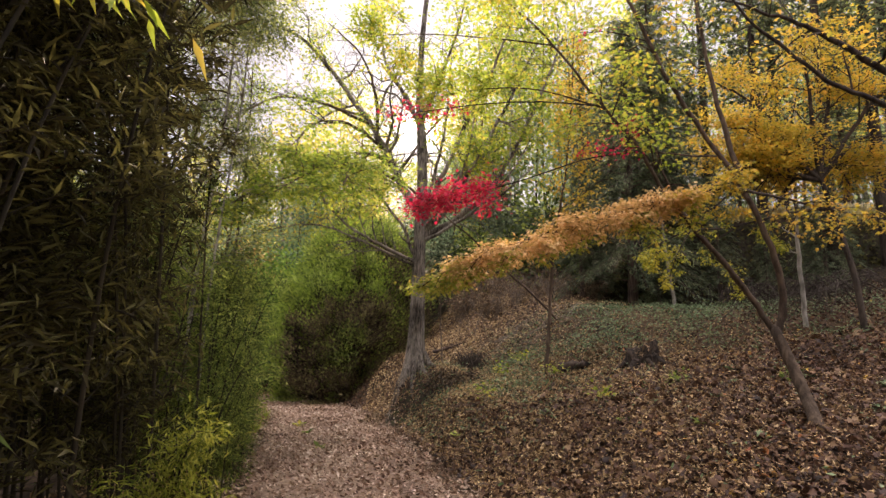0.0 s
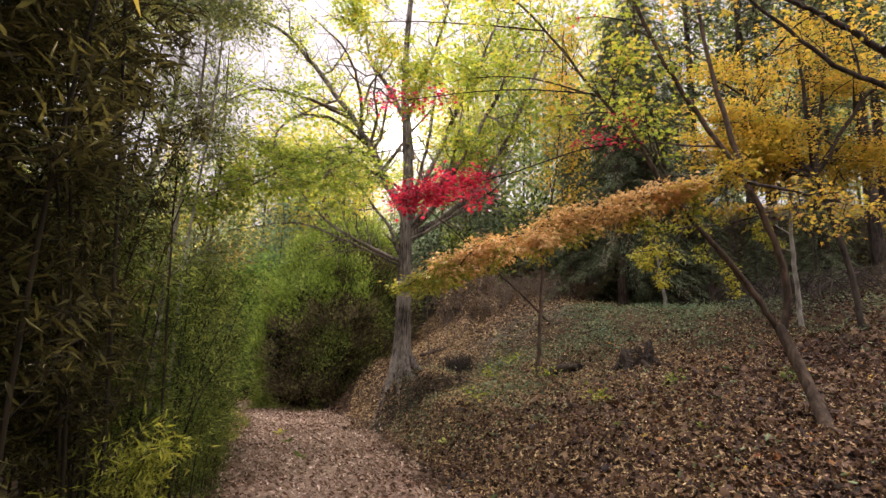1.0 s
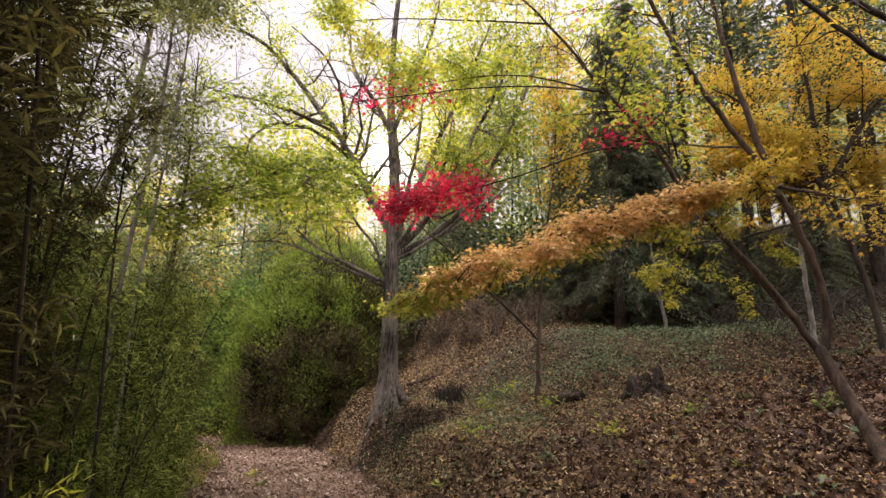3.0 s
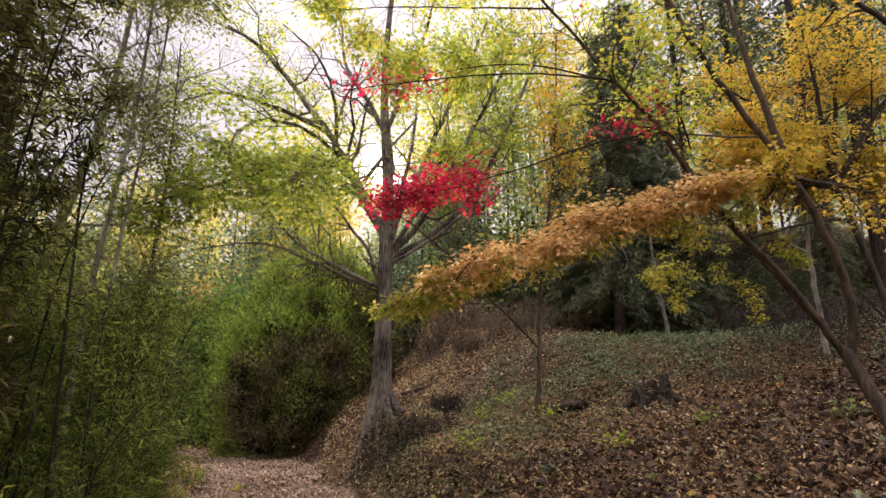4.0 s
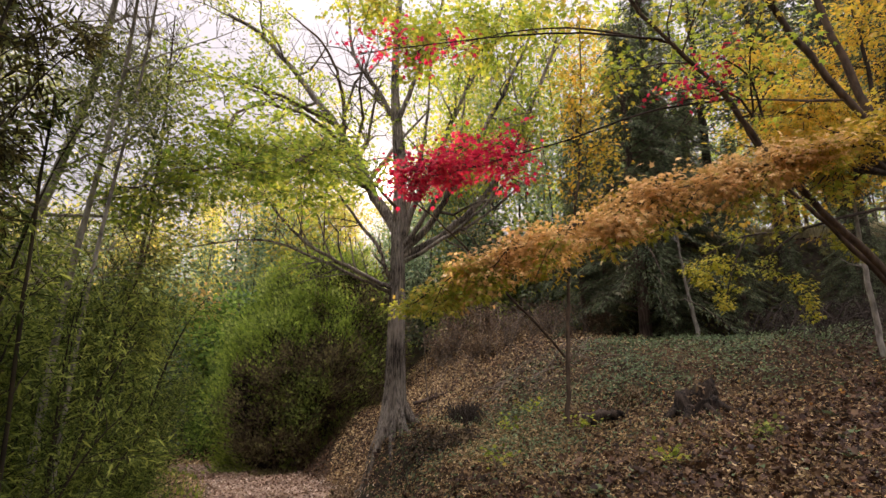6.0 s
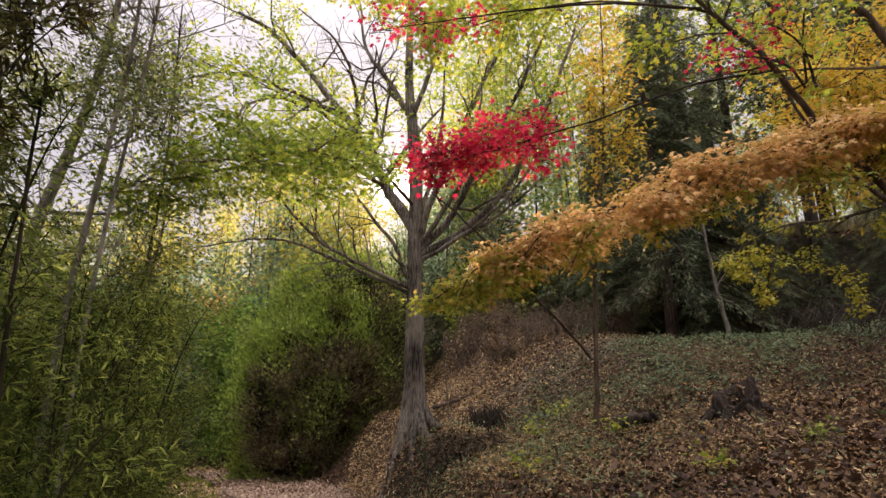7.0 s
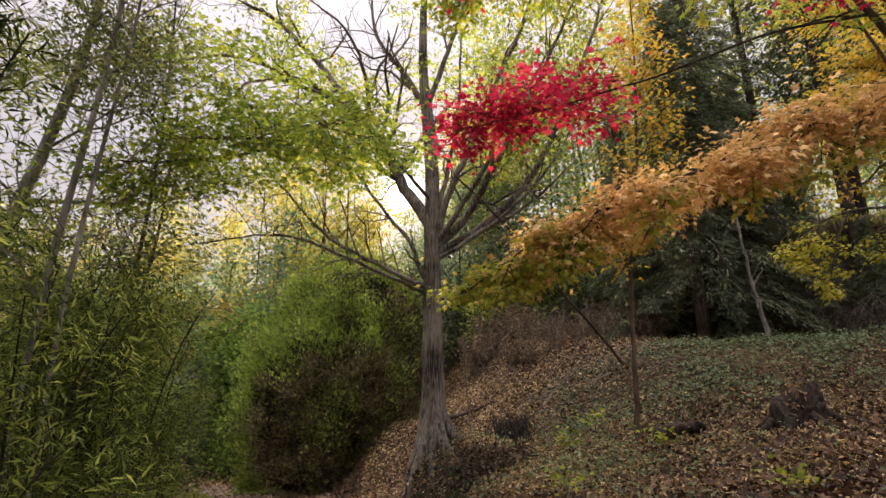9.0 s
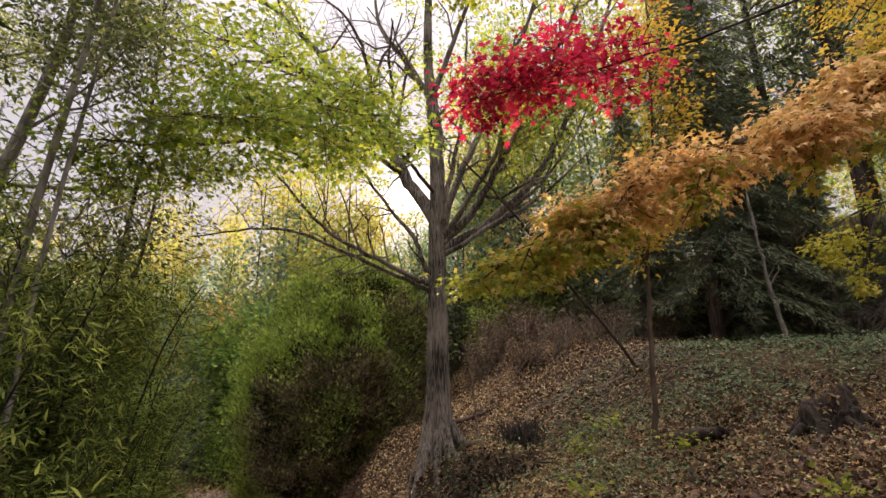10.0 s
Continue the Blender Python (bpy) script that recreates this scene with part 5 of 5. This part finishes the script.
def lay(p, size, shape, tilt=0.35, lift=0.02):
    n = len(p)
    a0 = rng.uniform(0, 2 * np.pi, n)
    e1 = 0.05
    nx = -(land(p[:, 0] + e1, p[:, 1]) - p[:, 2]) / e1
    ny = -(land(p[:, 0], p[:, 1] + e1) - p[:, 2]) / e1
    nor = unit(np.stack([nx, ny, np.ones(n)], -1) + rng.normal(size=(n, 3)) * tilt)
    way = np.stack([np.cos(a0), np.sin(a0), np.zeros(n)], -1)
    way = way - nor * (way * nor).sum(-1, keepdims=True)
    q = p + np.array([0, 0, lift]) + np.abs(rng.normal(size=(n, 1))) * np.array([0, 0, lift])
    return scatter(shape, q, way, nor, size * rng.uniform(0.5, 1.25, n))


def off_path(x, y):
    return np.abs(x - path_mid(y)) - path_half(y)


def crest_of(x, y):
    return np.exp(-(((x - 4.9) / 3.4) ** 2 + ((y - 13.2) / 1.25) ** 2))


def level(p):
    e1 = 0.15
    return np.hypot(land(p[:, 0] + e1, p[:, 1]) - p[:, 2], land(p[:, 0], p[:, 1] + e1) - p[:, 2]) / e1 < np.where(p[:, 0] > 5, 0.75, 9)


def bank_leaves(n, x0, x1, y0, y1, thin=1.0):
    p = on_ground(n, x0, x1, y0, y1, lambda x, y: (off_path(x, y) > 0.0) & (x > path_mid(y)) & (x < 1.05 * y + 1.5) & (rng.uniform(size=len(x)) < thin * (1 - 0.8 * crest_of(x, y))))
    return p[level(p) & (np.hypot((p[:, 0] - 2.85) / 0.42, (p[:, 1] - 11.72) / 0.26) > 1)]


near = bank_leaves(110000, -1.5, 11, 3.0, 9.5)
big = bank_leaves(15000, -1.5, 11, 3.0, 10.5)
far = bank_leaves(120000, -4, 13, 9.5, 23, 0.85)
back = on_ground(30000, 0.5, 8, -4, 3.0, lambda x, y: off_path(x, y) > 0.0)
litter = new("fallen_leaves", mesh_of("fallen_leaves", *join([lay(near[::3], 0.062, DEAD3, 0.8, 0.03), lay(near[1::3], 0.066, CHIP, 0.9, 0.03), lay(near[2::3], 0.055, CHIP, 0.9, 0.02), lay(big, 0.095, DEAD, 0.7, 0.035), lay(far[::2], 0.07, oval(0.4), 0.8), lay(far[1::2], 0.075, DEAD3, 0.8), lay(back, 0.07, oval(0.4), 0.6)]), M_LITTER))
tagged(litter, "brown dry fallen leaves covering the bank", "leaf litter", kind="stuff")
p = on_ground(125000, -9, 2.6, -3.5, 22, lambda x, y: (off_path(x, y) < 0.15) & (rng.uniform(size=len(x)) < np.clip(1.2 - 0.04 * y, 0.4, 1)))
p[:, 2] += 0.022
# tan bits thin out to the right, which also brightens the bank's left
crumb = bank_leaves(90000, -1.5, 7.5, 3.2, 13.5)
crumb = crumb[rng.uniform(size=len(crumb)) < np.clip(1.15 - 0.16 * crumb[:, 0], 0.25, 1)]
fragments = new("leaf_fragments", mesh_of("leaf_fragments", *lay(crumb, 0.032, CHIP, 1.0, 0.04), M_LITTER_TAN))
tagged(fragments, "small torn bits of tan leaf over the litter", "leaf litter", kind="stuff")
crushed = new("crushed_leaves", mesh_of("crushed_leaves", *lay(p, 0.07, CHIP, 0.7, 0.012), M_LITTER_PATH))
tagged(crushed, "pale crushed leaves strewn over the path", "leaf litter", kind="stuff")
# tan leaves thin out to the right, painting the bank's tree-shaded side darker
p = bank_leaves(150000, -2.5, 7, 3.5, 23, 0.9)
p = p[rng.uniform(size=len(p)) < np.clip(1.0 - 0.17 * (p[:, 0] - 0.6), 0.05, 1)]
p = p[(rng.uniform(size=len(p)) < 0.4) | (off_path(p[:, 0], p[:, 1]) > 0.95) | (p[:, 1] < 9) | (p[:, 1] > 13.4)]
pale = new("pale_leaves", mesh_of("pale_leaves", *lay(p, 0.06, CHIP, 0.75, 0.03), M_LITTER_TAN))
tagged(pale, "pale tan leaves, densest at the bank's foot to lighten it", "leaf litter", kind="stuff")
p = on_ground(60000, -11, -1.5, 5, 22, lambda x, y: (off_path(x, y) > 0.0) & (off_path(x, y) < np.where(y > 12, 4.5, 1.8)) & (x < path_mid(y)))
verge_leaves = new("verge_leaves", mesh_of("verge_leaves", *lay(p, 0.06, CHIP, 0.6, 0.02), M_LITTER_TAN))
tagged(verge_leaves, "tan leaves along the bamboo's edge of the path", "leaf litter", kind="stuff")
p = on_ground(3200, 0, 12, 3, 13, lambda x, y: (off_path(x, y) > 0.1) & (x > 2.6) & (rng.uniform(size=len(x)) < np.clip(1.25 - 0.1 * y, 0.05, 1)))
bend = on_ground(16000, -15, -4.5, 21.5, 27.5)
bend_leaves = new("bend_leaves", mesh_of("bend_leaves", *lay(bend, 0.10, CHIP, 0.7, 0.03), M_LITTER_TAN))
tagged(bend_leaves, "tan leaves on the rise beyond the bend", "leaf litter", kind="stuff")
gold = new("gold_leaves", mesh_of("gold_leaves", *lay(p, 0.075, DEAD, 0.5, 0.03), M_LITTER_GOLD))
tagged(gold, "freshly fallen gold and russet maple leaves", "leaf litter", kind="stuff")


def ivy_keep(x, y):
    crest = 2.3 * crest_of(x, y)
    low = 0.8 * np.exp(-(((x - 1.4) / 1.5) ** 2 + ((y - 11.2) / 1.9) ** 2)) + 0.03
    foot = 0.55 * np.exp(-(((x + 0.1) / 0.9) ** 2 + ((y - 10.9) / 1.7) ** 2))
    side = 0.5 * np.exp(-(((x - 9.5) / 2.0) ** 2 + ((y - 11.0) / 2.5) ** 2))
    patch = 0.5 + 0.5 * np.sin(2.1 * x + 1.3 * y) * np.sin(1.7 * y - 0.9 * x)
    fine = 0.5 + 0.5 * np.sin(5.3 * x - 2.1 * y) * np.sin(4.1 * y + 1.7 * x)
    return (rng.uniform(size=len(x)) < (crest + low + side + foot) * (0.12 + 0.5 * patch ** 1.5 + 0.45 * patch * fine)) & (off_path(x, y) > 0.1) & (x > path_mid(y)) & (np.hypot((x - 2.85) / 0.45, (y - 11.68) / 0.3) > 1)


p = on_ground(110000, -1, 13, 4, 16, ivy_keep)
ivy = new("ivy", mesh_of("ivy", *lay(p, 0.062, CHIP, 0.4, 0.06), M_IVY))
tagged(ivy, "dark green ivy creeping over the bank", "ivy", kind="stuff")


# hanging ivy in the darkened leaf colour, for the shade under the conifers
p = on_ground(9000, 5.5, 14, 15.8, 18.6, lambda x, y: (rng.uniform(size=len(x)) < 0.55 + 0.4 * np.sin(1.9 * x) * np.sin(3.1 * x + 2 * y)))
p = p[~level(p)]
q = p + np.array([0, -0.12, 0])
hang = rng.normal(size=(len(q), 3)) * 0.4 + np.array([0, -0.4, -0.8])
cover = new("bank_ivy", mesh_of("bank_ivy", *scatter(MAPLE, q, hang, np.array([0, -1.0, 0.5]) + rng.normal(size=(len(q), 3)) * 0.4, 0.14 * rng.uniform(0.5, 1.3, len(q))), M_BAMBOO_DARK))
tagged(cover, "ivy and moss hanging over the cut bank, coloured dark for shade", "ivy", kind="stuff")


# ---- stump, root tangle, log shape for the hollow's shade, seedlings ----
def stump():
    x, y = 3.92, 10.72
    z = float(land(x, y))
    t = thing("stump", (x, y, z), "dark rotten tree stump on the leafy bank", "stump")
    n, m = 40, 12
    ang = np.linspace(0, 2 * np.pi, n, endpoint=False)
    crest = 0.33 + 0.15 * np.cos(ang - 0.8) + 0.04 * np.sin(3 * ang + 0.5) + 0.03 * np.sin(7 * ang) + rng.normal(size=n) * 0.02
    rings = []
    for k in range(m):
        u = k / (m - 1)
        rr = (0.27 + 0.20 * (1 - u) ** 2.5) * (1 + 0.20 * np.sin(5 * ang + 1) + 0.10 * np.sin(9 * ang + 4 * u) + rng.normal(size=n) * 0.035)
        rings.append(np.stack([x + 0.06 * u + rr * np.cos(ang), y + 0.8 * rr * np.sin(ang), z - 0.15 + (crest + 0.15) * u], -1))
    for r, s in ((0.72, 0.9), (0.5, 0.45), (0.3, 0.2), (0.05, 0.1)):
        rr = 0.25 * r
        rings.append(np.stack([x + 0.06 + rr * np.cos(ang), y + 0.8 * rr * np.sin(ang), z + crest * s], -1))
    v = np.array(rings)
    i, j = np.meshgrid(np.arange(len(v) - 1), np.arange(n), indexing="ij")
    f = np.stack([i * n + j, i * n + (j + 1) % n, (i + 1) * n + (j + 1) % n, (i + 1) * n + j], -1).reshape(-1, 4)
    piece("body", mesh_of("body", v.reshape(-1, 3), f, M_ROT, False), t)
    for k in range(7):
        a0 = k * 0.9 + 0.3
        q = [(x + r * math.cos(a0 + 0.25 * r), y + r * 0.8 * math.sin(a0), h) for r, h in ((0.28, 0.16), (0.48, 0.05), (0.66, 0.015), (0.85, -0.04))]
        q = [(px, py, float(land(px, py)) + h) for px, py, h in q]
        v, a1, a2 = tube(smooth_line(q, 8), 0.065, 0.02, 7, 0.08)
        piece("root", mesh_of("root", v, [a1, a2], M_ROT, True), t)
    return t


stump()


def tangle(name, x0, x1, y0, y1, count, length, r, label, mat, hang=0.5, arch=0.25):
    t = thing(name, ((x0 + x1) / 2, (y0 + y1) / 2, float(land((x0 + x1) / 2, (y0 + y1) / 2))), label, "brushwood")
    lines = []
    for i in range(count):
        x, y = rng.uniform(x0, x1), rng.uniform(y0, y1)
        a0 = rng.uniform(0, 2 * np.pi)
        ln = length * rng.uniform(0.5, 1.3)
        q = []
        for u in (0, 0.33, 0.66, 1):
            px, py = x + math.cos(a0) * ln * u + rng.normal() * 0.05, y + math.sin(a0) * ln * u * 0.7 - hang * 0.3 * u
            q.append((px, py, float(land(px, py)) + arch * math.sin(math.pi * min(u * 0.9 + 0.05, 1)) * rng.uniform(0.3, 1.3)))
        lines.append((smooth_line(q, 7), r * rng.uniform(0.6, 1.4), r * 0.4))
    v, fs = wood(lines, 4)
    tagged(piece("brushwood", mesh_of("brushwood", v, fs, mat), t), kind="stuff")
    return t


# root colour darkened for the shade under the maple
tangle("root_tangle", -0.35, 0.6, 11.8, 12.4, 110, 0.4, 0.012, "tangled brown roots and dead stems under the maple", M_BARK_DARK, 0.8, 0.16)
tangle("brush_pile", 0.42, 0.82, 13.1, 13.5, 110, 0.26, 0.010, "dark heap of tangled dead twigs", M_BARK_DARK, 0.0, 0.36)
# dark stem colour stands in for the shade on the cut bank
tangle("bramble", 7.6, 12.0, 12.0, 16.2, 260, 1.5, 0.012, "tangled bare brambles on the cut bank", M_BARK_DARK, 0.2, 0.6)
tangle("bare_shoots", 0.3, 4.4, 15.5, 21.0, 120, 1.0, 0.008, "bare brown shoots on the wooded slope", M_TWIG, 0.0, 0.9)
tangle("dead_twigs", 1.4, 3.6, 13.4, 15.6, 60, 1.2, 0.012, "dead fallen twigs among the litter", M_TWIG, 0.0, 0.2)


def withered(name, x0, x1, y0, y1, count, length, thick, label, mat=None):
    x, y = rng.uniform(x0, x1, count), rng.uniform(y0, y1, count)
    p = np.stack([x, y, land(x, y) + rng.uniform(0, 1, count) ** 1.5 * thick], -1)
    way = rng.normal(size=(count, 3)) + np.array([0, -0.5, -0.3])
    ob = new(name, mesh_of(name, *scatter(oval(0.16), p, way, np.array([0, -0.5, 1.0]) + rng.normal(size=(count, 3)) * 0.6, length * rng.uniform(0.4, 1.3, count)), mat or M_DRY))
    return tagged(ob, label, "undergrowth", kind="stuff")


withered("withered_ferns", -0.4, 0.65, 11.75, 12.35, 1900, 0.12, 0.2, "withered ferns and roots, darkened for the shade under the maple's foot", M_FERN_SHADE)
withered("dead_grass", 3.85, 4.35, 10.75, 11.1, 260, 0.14, 0.42, "dead grass drooping over the stump")
withered("verge_grass", -2.1, -1.0, 13.0, 14.6, 1400, 0.12, 0.10, "dry grass on the slope beside the path")
x = rng.uniform(-9, -2, 9000)
y = rng.uniform(7, 20, 9000)
k = (off_path(x, y) > 0.02) & (off_path(x, y) < 0.9) & (x < path_mid(y)) & (rng.uniform(size=9000) < 0.55 + 0.45 * np.sin(2.3 * y))
p = np.stack([x[k], y[k], land(x[k], y[k])], -1)
way = rng.normal(size=(len(p), 3)) * 0.4 + np.array([0.15, -0.1, 1.0])
grass = new("path_grass", mesh_of("path_grass", *scatter(blade(0.05, 0.2), p, way, rng.normal(size=(len(p), 3)), rng.uniform(0.08, 0.26, len(p))), M_GREEN))
tagged(grass, "green grass along the edge of the path", "grass", kind="stuff")
withered("hollow_edge", 2.4, 3.55, 11.70, 12.05, 1100, 0.10, 0.22, "dead stems over a dark hollow in the bank")


def tussocks(name, x0, x1, y0, y1, clumps, height, label, mat):
    """Tufts of grass blades standing close together."""
    c = np.stack([rng.uniform(x0, x1, clumps), rng.uniform(y0, y1, clumps)], -1)
    k = np.repeat(c, 45, axis=0) + rng.normal(size=(clumps * 45, 2)) * 0.07
    p = np.stack([k[:, 0], k[:, 1], land(k[:, 0], k[:, 1]) - 0.02], -1)
    way = rng.normal(size=(len(p), 3)) * 0.35 + np.array([0, 0, 1.0])
    ob = new(name, mesh_of(name, *scatter(blade(0.03, 0.25), p, way, rng.normal(size=(len(p), 3)), height * rng.uniform(0.5, 1.2, len(p))), mat))
    return tagged(ob, label, "grass", kind="stuff")


tussocks("bank_grass", 8.4, 14.5, 17.5, 19.2, 420, 0.55, "pale dry grass in sunlight above the cut bank", M_STRAW)


def brush_proto(height, leafy):
    """A twiggy, nearly bare shrub."""
    t = thing("brush", (0, 0, 0), "twiggy brown undergrowth shrub with few withered leaves", "shrub", "undergrowth on the slope")
    lines, tips = [], []
    for k in range(15):
        a0 = k * 2.4 + rng.normal() * 0.3
        r = rng.uniform(0.15, 0.55) * height
        e1 = np.array([r * math.cos(a0), r * math.sin(a0), height * rng.uniform(0.6, 1.1)])
        ln = smooth_line([(0.05 * math.cos(a0), 0.05 * math.sin(a0), -0.1), e1 * np.array([0.35, 0.35, 0.5]), e1], 7)
        lines.append((ln, 0.011, 0.004))
        m2, t2 = sprout(ln, 0.006, 0.003, 9, height * 0.4, 0.8, 0.2, 1, 0.25)
        lines += m2
        tips += t2
    v, fs = wood(lines, 4)
    piece("stem", mesh_of("stem", v, fs, M_TWIG), t)
    piece("foliage", mesh_of("foliage", *leaves_at(tips[::leafy], 3, 0.08, 0.075, OVAL, 0.8, 0.3, 0.3), M_DRY), t)
    return t


protos = [brush_proto(1.0, 2), brush_proto(1.3, 3), brush_proto(0.8, 1)]
spots = []
for i in range(30):
    y = rng.uniform(16.8, 20.8)
    spots.append((rng.uniform(0.4, 5.2), y, rng.uniform(0, 360), rng.uniform(0.45, 0.8) + 0.18 * (y - 16.6)))
plant(protos, spots)


# near-black lump put where the bank has a shaded hollow
def log():
    z = float(land(2.85, 12.0))
    t = thing("hollow_shade_log", (2.9, 12.0, z), "near-black log shape standing in for a shaded hollow", "log")
    line = smooth_line([(2.5, 11.9, z - 0.12), (2.62, 11.78, z + 0.0), (2.9, 11.74, z + 0.08), (3.15, 11.74, z + 0.06), (3.35, 11.82, z - 0.12)], 22)
    v, a1, a2 = tube(line, 0.10, 0.07, 12, 0.28)
    piece("body", mesh_of("body", v, [a1, a2], M_ROT, True), t)


log()


def fallen_branch():
    t = thing("fallen_branch", (0.1, 16.0, float(land(0.1, 16.0))), "red-brown fallen branch lying on the leafy slope", "branch")
    q = [(x, y, float(land(x, y)) + h) for x, y, h in ((-0.35, 16.1, 0.22), (0.0, 16.0, 0.12), (0.3, 15.95, 0.07), (0.62, 15.85, 0.06))]
    me, _ = limb_mesh(q, 0.05, 0.02, 4, 0.35, 0.8, 0.1, 1, M_BARK_RED, 0.3, 8)
    piece("body", me, t)


fallen_branch()


def seedling(x, y, h, mat, size=0.075):
    z = float(land(x, y))
    t = thing("seedling", (x, y, z), "small yellow-green maple seedling among the dead leaves", "seedling", "seedlings on the bank")
    lines, tips = [], []
    for k in range(4):
        a0 = rng.uniform(0, 6.28)
        e1 = np.array([x + math.cos(a0) * h * 0.5, y + math.sin(a0) * h * 0.4, z + h * rng.uniform(0.5, 1.1)])
        ln = smooth_line([(x, y, z - 0.03), (x + (e1[0] - x) * 0.4, y + (e1[1] - y) * 0.4, z + h * 0.55), e1], 6)
        lines.append((ln, 0.006, 0.003))
        tips += [(ln[q], unit(e1 - ln[0])) for q in (3, 4, 5)]
    v, fs = wood(lines, 4)
    piece("stem", mesh_of("stem", v, fs, M_TWIG), t)
    piece("foliage", mesh_of("foliage", *leaves_at(tips, 4, 0.08, size, MAPLE, 0.5, 0.2), mat), t)


for x, y, h in ((1.75, 12.2, 0.45), (2.2, 11.0, 0.35), (2.6, 8.9, 0.3), (0.75, 9.9, 0.4), (3.9, 9.0, 0.25), (5.3, 8.3, 0.25), (1.3, 11.9, 0.3)):
    seedling(x, y, h, M_LIME if h > 0.26 else M_BAMBOO)


def weed(x, y, r, mat, n):
    z = float(land(x, y))
    p = np.tile(np.array([[x, y, z + 0.03]]), (n, 1)) + rng.normal(size=(n, 3)) * 0.02
    a0 = np.arange(n) * 2.4
    way = np.stack([np.cos(a0), np.sin(a0), rng.uniform(0.2, 0.8, n)], -1)
    ob = new("weed", mesh_of("weed", *scatter(oval(0.3), p, way, np.array([0, 0, 1.0]) + rng.normal(size=(n, 3)) * 0.2, r * rng.uniform(0.7, 1.2, n)), mat))
    tagged(ob, "small leafy weed growing among dead leaves", "weed", "weeds on the bank")


for x, y, r, m in ((0.95, 10.3, 0.13, M_BLUEGREEN), (1.2, 11.6, 0.10, M_BLUEGREEN), (3.4, 9.2, 0.10, M_BAMBOO), (4.8, 7.2, 0.14, M_IVY), (5.6, 8.2, 0.12, M_IVY), (3.3, 7.0, 0.12, M_BAMBOO), (-2.2, 9.6, 0.14, M_BAMBOO), (-2.9, 11.4, 0.16, M_BAMBOO), (-3.4, 12.6, 0.15, M_LIME), (6.2, 10.6, 0.14, M_IVY), (4.0, 7.9, 0.15, M_IVY), (4.6, 8.7, 0.16, M_IVY), (3.1, 8.1, 0.12, M_IVY), (5.2, 6.4, 0.15, M_IVY), (2.5, 7.6, 0.13, M_BAMBOO), (5.0, 9.4, 0.15, M_IVY), (3.6, 6.2, 0.13, M_IVY), (6.0, 7.3, 0.15, M_IVY), (1.6, 8.6, 0.13, M_IVY), (0.2, 9.4, 0.14, M_BAMBOO)):
    weed(x, y, r, m, 14)
